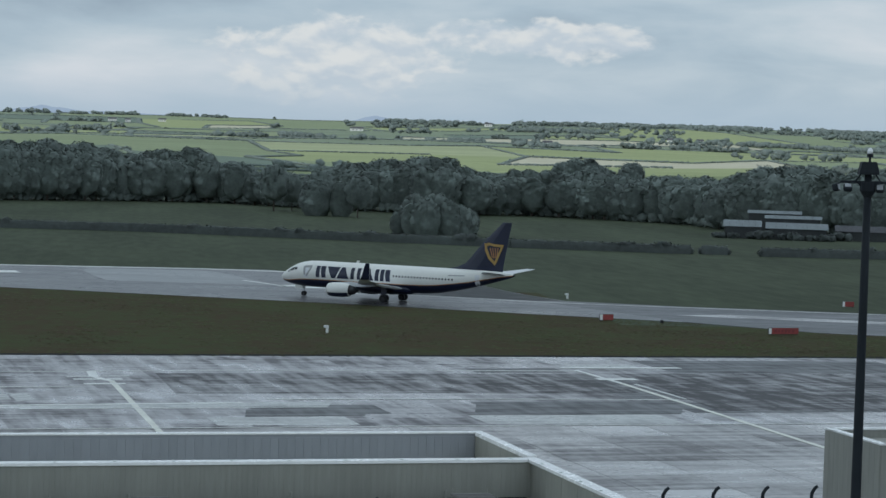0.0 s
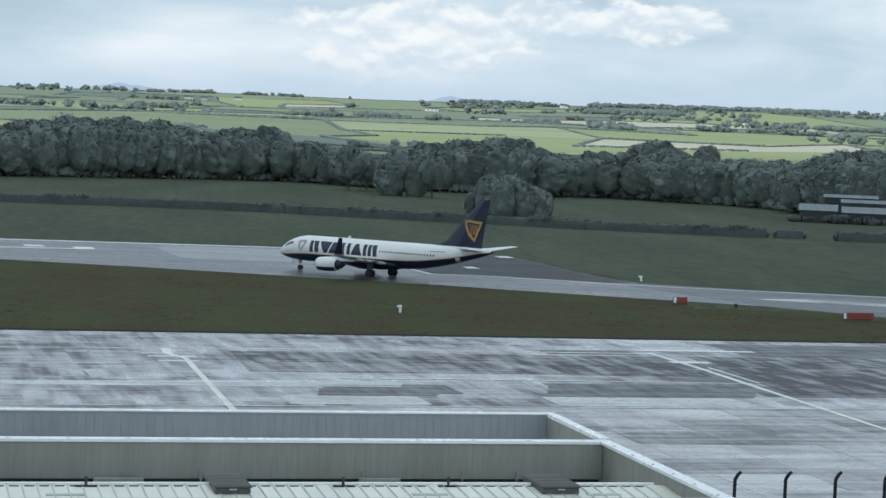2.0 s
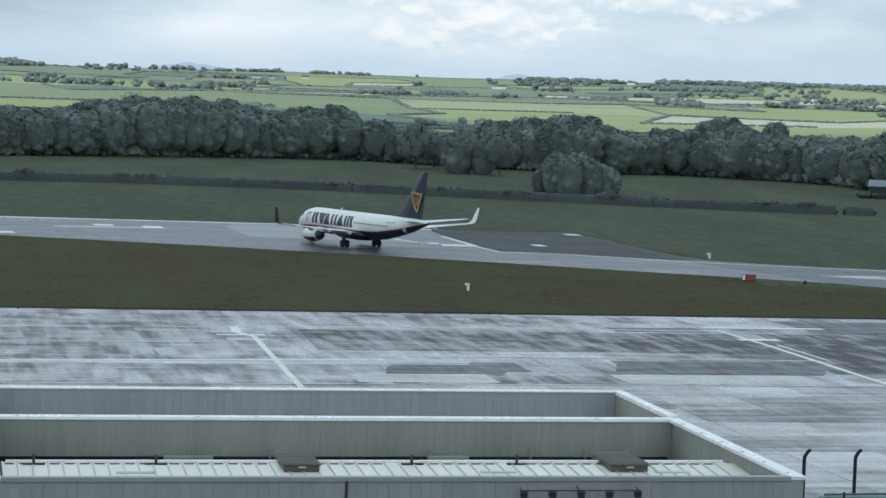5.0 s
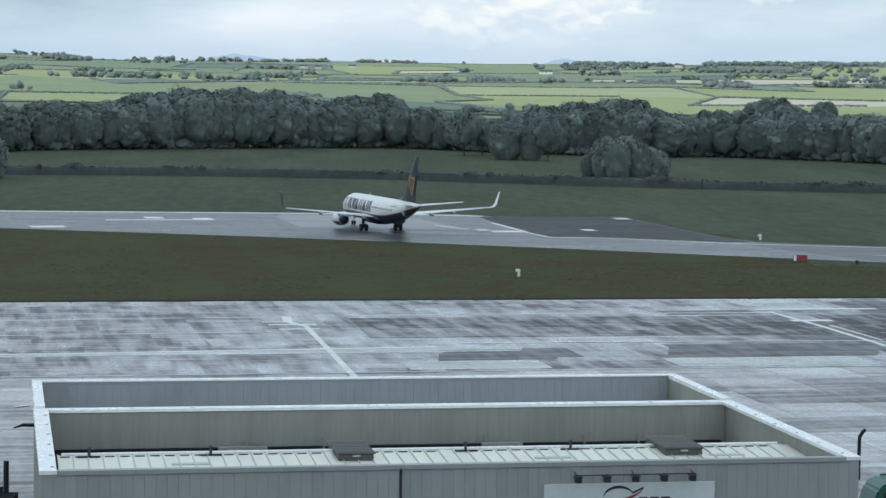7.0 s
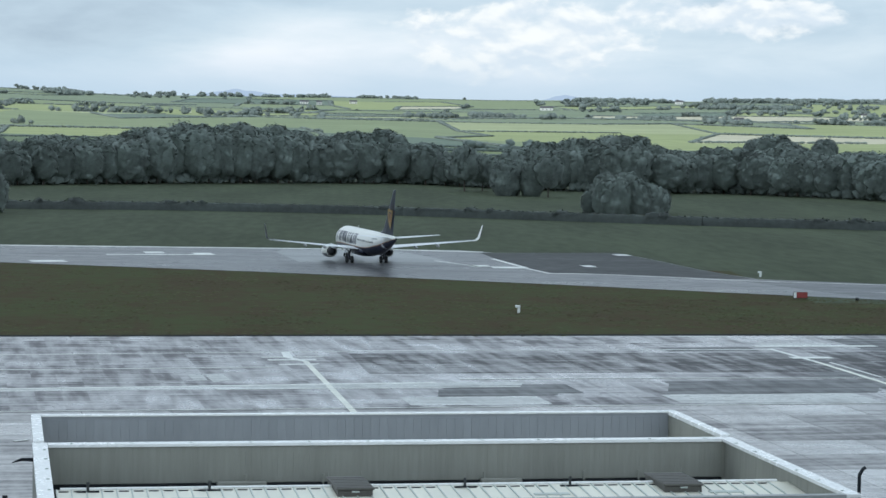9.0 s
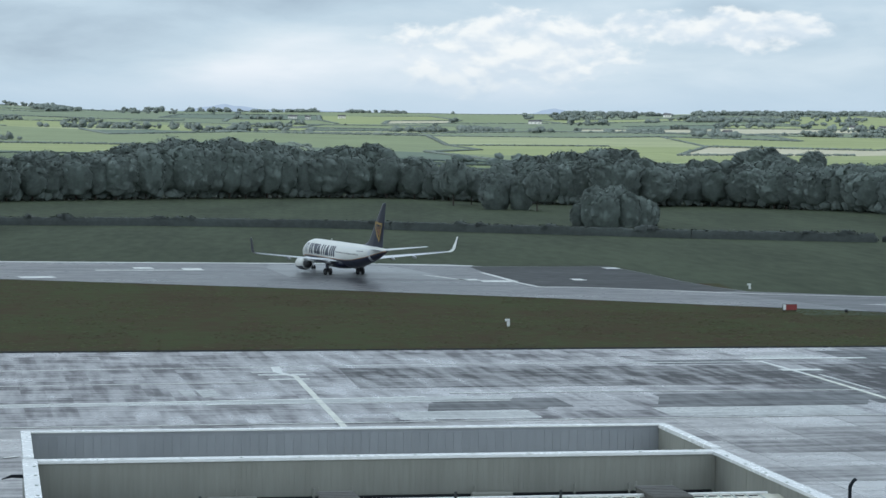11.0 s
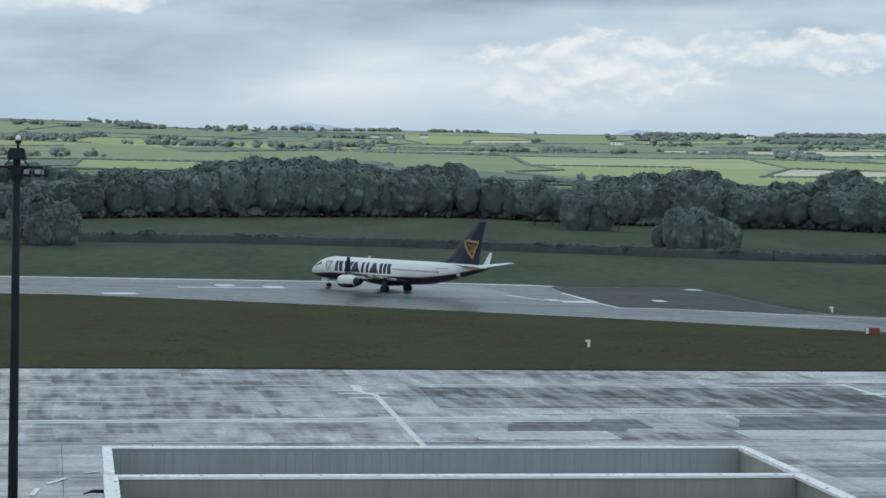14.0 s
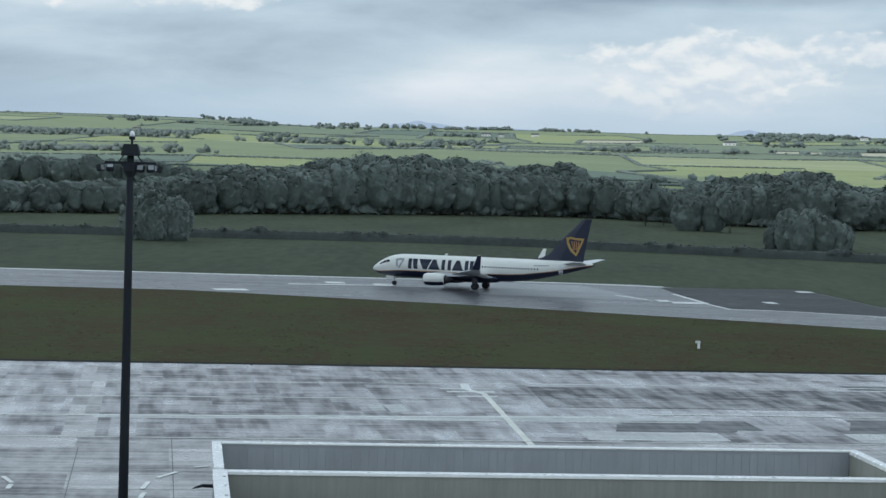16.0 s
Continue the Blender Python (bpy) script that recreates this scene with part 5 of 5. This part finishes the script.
    part("marking_bar", skin_patch(bmesh.new(), ((29.4, 4.35), (32.0, 4.42), (32.0, 4.58), (29.4, 4.51)), 1, 6, 1), M["panel"], f, "small grey lettering bar")
    part("antenna", loft(bmesh.new(), [[Vector((NOSE_X - 13 - q - z * 0.4, e, 5.38 + z)) for q, e in ((0, 0), (0.25, 0.03), (0.5, 0), (0.25, -0.03))] for z in (0, 0.38)]), M["white"], t)
    # wing-body fairing
    part("wing_fairing", loft(bmesh.new(), [[Vector((NOSE_X - s, w * math.cos(a), 2.0 + h * math.sin(a))) for a in [k * math.tau / 20 for k in range(20)]] for s, w, h in ((12.2, 0.3, 0.2), (13.4, 1.5, 0.72), (15.5, 2.05, 0.95), (19.5, 2.1, 0.98), (22.5, 1.7, 0.8), (24.3, 0.4, 0.25))]), M["navy"], t, smooth=True)
    for side in (1, -1):
        w = part("wing", loft(bmesh.new(), [foil(13.1, 8.4, side * 0.9, 2.25, 0.07), foil(13.9, 7.6, side * 1.9, 2.33, 0.068), foil(16.9, 5.0, side * 5.9, 2.75, 0.06), foil(20.4, 3.1, side * 11.8, 3.38, 0.055), foil(23.5, 1.65, side * 17.0, 3.95, 0.05)]), M["wing"], t, "pale grey wing", smooth=True)
        part("winglet", loft(bmesh.new(), [foil(23.5, 1.65, side * 17.0, 3.95, 0.05), foil(23.75, 1.5, side * 17.32, 4.12, 0.05), foil(24.1, 1.3, side * 17.55, 4.5, 0.05), foil(25.0, 0.62, side * 17.98, 6.5, 0.05)]), M["white"], w, "white upturned winglet", smooth=True)
        out = [[p + Vector((0, side * 0.05, -0.03)) for p in foil(a, c, side * y, z, 0.02)] for a, c, y, z in ((23.82, 1.44, 17.40, 4.16), (24.1, 1.3, 17.57, 4.5), (25.0, 0.62, 18.0, 6.5))]
        part("winglet_panel", loft(bmesh.new(), out), M["navy"], w, "navy outer winglet face")
        part("slat", loft(bmesh.new(), [[Vector((NOSE_X - le + a, side * y, z + b)) for a, b in ((0.10, -0.12), (0.22, 0.0), (0.05, 0.12), (-0.2, 0.14))] for le, y, z in ((17.3, 6.4, 2.78), (23.2, 16.5, 3.9))]), M["alu"], w)
        for y, le, ln in ((3.6, 20.4, 2.6), (7.6, 21.0, 2.6), (11.0, 22.3, 2.2)):
            z = 2.25 + y * 0.1 - 0.25
            part("flap_fairing", loft(bmesh.new(), [[Vector((NOSE_X - le - u * ln, side * y + 0.20 * r * math.cos(a), z - 0.12 * u + 0.26 * r * math.sin(a))) for a in [k * math.tau / 10 for k in range(10)]] for u, r in ((0, 0.1), (0.25, 0.9), (0.55, 1.0), (0.85, 0.6), (1, 0.08))]), M["panel"], w, smooth=True)
        # engine
        def ring(s, r, zc, flat=1.0):
            return [Vector((NOSE_X - s, side * 4.83 + r * math.cos(a), zc + r * math.sin(a) * (flat if math.sin(a) < 0 else 1))) for a in [k * math.tau / 24 for k in range(24)]]
        e = part("engine", loft(bmesh.new(), [ring(11.35, 0.80, 1.52, 0.9), ring(11.25, 0.90, 1.52, 0.9), ring(11.32, 0.98, 1.52, 0.9), ring(11.9, 1.08, 1.53, 0.92), ring(12.8, 1.12, 1.55, 0.93), ring(13.9, 1.08, 1.58, 0.95), ring(14.9, 0.92, 1.62), ring(14.92, 0.80, 1.62)], caps=False), M["white"], t, "white engine nacelle", smooth=True)
        part("intake_lip", loft(bmesh.new(), [ring(11.34, 0.79, 1.52, 0.9), ring(11.22, 0.86, 1.52, 0.9), ring(11.22, 0.92, 1.52, 0.9), ring(11.33, 0.995, 1.52, 0.9)], caps=False), M["alu"], e, smooth=True)
        part("fan", loft(bmesh.new(), [ring(11.8, 0.80, 1.52, 0.9), ring(11.75, 0.30, 1.52), ring(11.45, 0.04, 1.52)]), M["dark"], e)
        part("intake_duct", loft(bmesh.new(), [ring(11.33, 0.80, 1.52, 0.9), ring(11.82, 0.81, 1.52, 0.9)], caps=False), M["dark"], e)
        part("exhaust", loft(bmesh.new(), [ring(14.85, 0.78, 1.62), ring(15.7, 0.56, 1.62), ring(15.72, 0.40, 1.62), ring(16.4, 0.08, 1.62)]), M["dark"], e, "dark exhaust nozzle", smooth=True)
        part("nacelle_belly", loft(bmesh.new(), [[Vector((NOSE_X - s, side * 4.83 + (r + 0.015) * math.cos(a), zc + (r + 0.015) * math.sin(a) * fl)) for a in [math.pi * (1.12 + 0.76 * k / 10) for k in range(11)]] for s, r, zc, fl in ((11.5, 1.01, 1.52, 0.9), (11.9, 1.08, 1.53, 0.92), (12.8, 1.12, 1.55, 0.93), (13.9, 1.08, 1.58, 0.95), (14.85, 0.93, 1.62, 1.0))], closed=False), M["navy"], e, "navy nacelle underside", smooth=True)
        part("pylon", loft(bmesh.new(), [[Vector((NOSE_X - s, side * 4.83 + d, z)) for d, z in ((-0.16, z0), (0.16, z0), (0.16, z1), (-0.16, z1))] for s, z0, z1 in ((12.2, 2.4, 2.62), (14.5, 2.2, 2.85), (17.5, 2.2, 2.72), (19.0, 2.4, 2.6))]), M["wing"], e)
        # tailplane
        part("tailplane", loft(bmesh.new(), [foil(34.0, 4.2, side * 0.45, 4.92, 0.05), foil(34.9, 3.6, side * 1.4, 5.02, 0.048), foil(37.9, 1.45, side * 7.17, 5.55, 0.045)]), M["wing"], t, "pale grey tailplane", smooth=True)
        # main gear
        # leg and door get dark colours for the shade beneath the wing
        g = part("main_gear", tubebm([(0, side * 2.86, 0.56), (0, side * 2.84, 1.6), (0.05, side * 2.7, 2.2)], [0.13, 0.14, 0.18], 10), M["dark"], t, "main landing gear leg coloured dark for shade under the wing")
        part("axle", tubebm([(0, side * 2.86 - 0.5, 0.56), (0, side * 2.86 + 0.5, 0.56)], 0.09, 8), M["dark"], g)
        part("drag_brace", tubebm([(0, side * 2.84, 1.2), (0.1, side * 1.6, 2.0)], 0.07, 8), M["alu"], g)
        part("gear_door", boxbm(-0.5, side * 3.06 - 0.03, 0.95, 0.5, side * 3.06 + 0.03, 1.95, bevel=0.02), M["navy"], g)
        for y in (-0.43, 0.43):
            wob = part("wheel", wheel_bm(0.56, 0.40), M["tyre"], g, smooth=True)
            wob.location = (0, side * 2.86 + y, 0.56)
            part("rim", tubebm([(0, -0.17, 0), (0, 0.17, 0)], 0.24, 14), M["dark"], g).location = (0, side * 2.86 + y, 0.56)
    # nose gear
    g = part("nose_gear", tubebm([(15.6, 0, 0.36), (15.6, 0, 1.0), (15.5, 0, 1.8)], [0.08, 0.09, 0.11], 10), M["alu"], t, "metal nose landing gear leg")
    for y in (-0.2, 0.2):
        part("wheel", wheel_bm(0.36, 0.22), M["tyre"], g, smooth=True).location = (15.6, y, 0.36)
        part("gear_door", boxbm(15.6, y * 1.9 - 0.02, 1.05, 17.0, y * 1.9 + 0.02, 1.62, bevel=0.015), M["white"], g)
    # fin
    def blade(rows):
        return loft(bmesh.new(), [[Vector((NOSE_X - le - u * (te - le), d, z)) for u, d in ((0, 0), (0.12, 0.55 * th), (0.4, th), (1, 0.03), (0.4, -th), (0.12, -0.55 * th))] for le, te, z, th in rows])
    fin = part("fin", blade([(29.9, 37.6, 5.2, 0.20), (31.4, 37.7, 6.2, 0.19), (34.25, 38.25, 9.4, 0.15), (37.25, 38.85, 12.35, 0.10), (37.5, 38.9, 12.5, 0.05)]), M["navy"], t, "navy blue tail fin")
    part("dorsal_fillet", blade([(26.4, 33.4, 5.10, 0.16), (28.4, 33.5, 5.38, 0.14), (30.2, 33.6, 5.74, 0.12), (31.4, 33.8, 6.3, 0.10), (32.2, 34.0, 6.9, 0.08)]), M["navy"], t)
    def flat(pts, side):
        bm = bmesh.new()
        v = [bm.verts.new((NOSE_X - s, side * 0.205, z)) for s, z in pts]
        bm.faces.new(v if side < 0 else v[::-1])
        r = bmesh.ops.extrude_face_region(bm, geom=list(bm.faces))
        for q in r["geom"]:
            if isinstance(q, bmesh.types.BMVert):
                q.co.y += side * 0.006
        bmesh.ops.recalc_face_normals(bm, faces=bm.faces)
        return bm
    for side in (1, -1):
        for lab, pts in (("gold curved emblem stroke", ((34.55, 9.35), (35.0, 9.35), (35.05, 8.6), (35.5, 7.6), (36.35, 6.7), (36.35, 6.2), (35.3, 7.1), (34.7, 8.3))),
                         ("gold curved emblem stroke", ((34.6, 9.2), (35.3, 9.5), (36.2, 9.3), (37.7, 9.25), (37.6, 8.85), (36.2, 8.95), (35.4, 9.1), (34.9, 8.9))),
                         ("gold curved emblem stroke", ((37.25, 8.9), (37.6, 8.9), (36.6, 6.6), (36.35, 6.2), (36.3, 6.8)))):
            part("emblem_stroke", flat(pts, side), M["gold"], fin, lab)
        for k in range(4):
            x = 35.45 + k * 0.42
            part("emblem_string", flat(((x, 8.75), (x + 0.14, 8.75), (x * 0.55 + 36.35 * 0.45 + 0.14, 7.3), (x * 0.55 + 36.35 * 0.45, 7.3)), side), M["rust"], fin)
    return t


AIRLINER = airliner()

# ---------------------------------------------------------------- apron slabs


def apron():
    u0, u1, v0, vm, v1, n = -128.6, 150.0, -30.0, 62.0, 121.6, 0
    S = 7.0
    vm = v0 + 13 * S
    quad = lambda a, b: [on_apron(u0, a), on_apron(u1, a), on_apron(u1, b), on_apron(u0, b)]
    ap = tagged(part("apron", slabbm(quad(v0, v1), -0.3, 0.012), M["joint"]), "wet apron of large jointed concrete slabs", "apron", kind="structure")
    # older streaked surface beyond the slabs, laid in long bays
    rng = random.Random(2)
    v = vm
    for d in (9.0, 8.0, 9.5, 8.5, 9.0, 8.0, 99):
        w = min(v + d, v1)
        if w - v > 0.5:
            part("bay", slabbm([on_apron(u0, v + 0.04), on_apron(u1, v + 0.04), on_apron(u1, w), on_apron(u0, w)], -0.1, 0.03 + rng.uniform(-0.003, 0.003)), M["streaked"], ap)
        v = w
    m = mesh_from(boxbm(0.03, 0.03, -0.1, S - 0.03, S - 0.03, 0.0, bevel=0.012), "slab", M["concrete"])
    turn = pose(0, 0, 0, 0, 0, APRON_TURN)
    rest_v, rest_f = [], []
    for j in range(13):
        for i in range(int((u1 - u0) / S)):
            u, v = u0 + i * S, v0 + j * S
            x, y = on_apron(u, v)
            at = Matrix.Translation((x, y, 0.03 + rng.uniform(-0.003, 0.003))) @ turn
            if j > 2 and -60 < u < 80 and n < 300:
                part("slab", m, None, ap).matrix_basis = at
                n += 1
            else:
                k = len(rest_v)
                rest_v += [at @ Vector((a, b, 0)) for a, b in ((0.03, 0.03), (S - 0.03, 0.03), (S - 0.03, S - 0.03), (0.03, S - 0.03))]
                rest_f.append((k, k + 1, k + 2, k + 3))
    tagged(part("slab_field", mesh_py("slab_field", rest_v, rest_f, M["concrete"]), None, ap), "wet concrete slabs", kind="stuff")


apron()


def apron_patches():
    """Paler and darker bays relaid at different times, a few millimetres over the old surface."""
    rows = [(64.3, 72.0, 109.6, 113.6, "washed"), (43.8, 50.3, 99.8, 103.2, "washed"), (49.4, 52.9, 88.8, 92.6, "washed"), (40.0, 57.6, 62.2, 68.4, "washed"), (17.0, 28.9, 62.2, 67.6, "washed"), (70.5, 84.0, 99.8, 102.6, "washed"),
            (22.0, 33.6, 69.6, 76.4, "tarred"), (43.2, 61.0, 70.0, 78.6, "tarred"), (59.5, 86.0, 80.4, 90.6, "tarred"), (55.0, 66.0, 92.4, 97.0, "tarred"), (61.6, 98.0, 69.6, 77.8, "tarred"), (67.0, 96.0, 92.0, 98.4, "tarred"), (74.0, 104.0, 104.2, 117.8, "tarred"), (52.0, 62.0, 104.6, 109.0, "tarred"), (58.0, 64.0, 120.2, 121.5, "washed"), (-25.2, -22.6, 54.0, 118.0, "concrete")]
    for u0, u1, v0, v1, m in rows:
        q = [on_apron(u0, v0), on_apron(u1, v0 + 0.1), on_apron(u1, v1), on_apron(u0, v1 - 0.1)]
        tagged(part("apron_patch", slabbm(q, -0.05, 0.040), M[m]), "pale relaid concrete bay in the apron" if m != "tarred" else "dark tarred repair bay in the apron", "pavement", kind="structure")


apron_patches()


def relaid_bays():
    """Damp dark bays and pale squares across the older surface."""
    for q, m, lab in (([(30, 194), (49, 196.9), (51.8, 206.9), (31.6, 203.7)], "tarred", "dark tarred repair bay in the apron"),
                      ([(10, 190.2), (20.3, 192.3), (21, 197.6), (10.3, 195.4)], "tarred", "dark tarred repair bay in the apron"),
                      ([(25, 210.4), (49, 213.8), (47.3, 231.6), (23.4, 228.4)], "damp", "broad damp dark bay in the apron"),
                      ([(4.6, 207.2), (24.9, 210.4), (23.3, 228.3), (2.9, 225.0)], "damp", "broad damp dark bay in the apron"),
                      ([(53.4, 199.6), (98, 206.8), (94, 239), (50.4, 232.4)], "damp", "broad damp dark bay in the apron"),
                      ([(-34, 188.6), (17.8, 199.2), (18.3, 202.2), (-34, 191.0)], "washed", "long pale washed strip in the apron"),
                      ([(-11.8, 204.4), (-10.5, 204.6), (-9.8, 200.4), (-11.0, 200.2)], "washed", "pale relaid concrete square in the apron"),
                      ([(-10.3, 204.8), (-8.6, 205.1), (-7.7, 200.4), (-9.2, 198.9)], "washed", "pale relaid concrete square in the apron")):
        tagged(part("apron_patch", slabbm(q, -0.05, 0.045), M[m]), lab, "pavement", kind="structure")


relaid_bays()


def verge_grass():
    """Rough tufts over the verge between apron and runway."""
    rng = random.Random(77)
    edge = [(-130, 352), (-79, 358.5), (-50, 360), (-9, 346), (17, 335), (34, 327.5), (57, 316), (77, 306.5), (91, 292.6), (120, 281)]
    v, f = foliage(), []
    while len(f) < 40000:
        x = rng.uniform(-75, 105)
        y0, y1 = 242.6 + 0.1512 * x, float(np.interp(x, [e[0] for e in edge], [e[1] for e in edge])) - 0.3
        y = rng.uniform(y0, y1)
        if y1 < y0 + 2 or noise.noise(Vector((x / 9, y / 16, 2.2))) < rng.uniform(-0.5, 0.35):
            continue
        h, r, k, a = rng.uniform(0.04, 0.13), rng.uniform(0.2, 0.55), len(v), rng.uniform(0, 6)
        v += [Vector((x + r * rng.uniform(0.6, 1.3) * math.cos(a + q * 1.257), y + r * rng.uniform(0.6, 1.3) * math.sin(a + q * 1.257), -0.02)) for q in range(5)] + [Vector((x, y, h))]
        v.facing += [Vector((rng.gauss(0, 0.2), rng.gauss(0, 0.2), 1)).normalized() for _ in range(6)]
        f += [(k + q, k + (q + 1) % 5, k + 5) for q in range(5)]
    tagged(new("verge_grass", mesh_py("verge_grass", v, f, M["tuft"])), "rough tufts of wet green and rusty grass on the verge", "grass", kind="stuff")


verge_grass()


def motions():
    walk(AIRLINER, [(t, pose(x, y, 0.045, 0, 0, h)) for t, x, y, h in TAXI])


TAXI = [(0, 39.21, 336.18, 144.2), (0.5, 36.00, 337.75, 143.8), (1, 32.84, 339.27, 142.9), (1.5, 29.80, 340.81, 141.5), 
        (2, 26.91, 342.40, 139.3), (2.5, 24.21, 344.08, 136.6), (3, 21.72, 345.87, 133.3), (3.7, 18.60, 348.57, 128.1), 
        (4.6, 15.24, 352.37, 121.0), (5.5, 12.60, 356.46, 114.2), (6, 11.42, 358.82, 110.8), (6.5, 10.43, 361.19, 107.9), 
        (7, 9.61, 363.57, 105.5), (7.5, 8.93, 365.90, 103.7), (8, 8.37, 368.16, 102.5), (8.5, 7.89, 370.33, 101.9), 
        (9.3, 7.20, 373.51, 102.4), (10.2, 6.43, 376.57, 105.0), (11, 5.62, 378.77, 109.0), (11.5, 5.02, 379.88, 112.4), 
        (12, 4.33, 380.80, 116.4), (12.5, 3.56, 381.55, 121.0), (13, 2.72, 382.15, 126.2), (13.5, 1.82, 382.64, 132.0), 
        (14, 0.86, 383.09, 138.1), (14.5, -0.13, 383.56, 144.4), (15, -1.16, 384.13, 150.8), (15.5, -2.25, 384.91, 156.8), 
        (16, -3.46, 386.01, 162.0)]
motions()
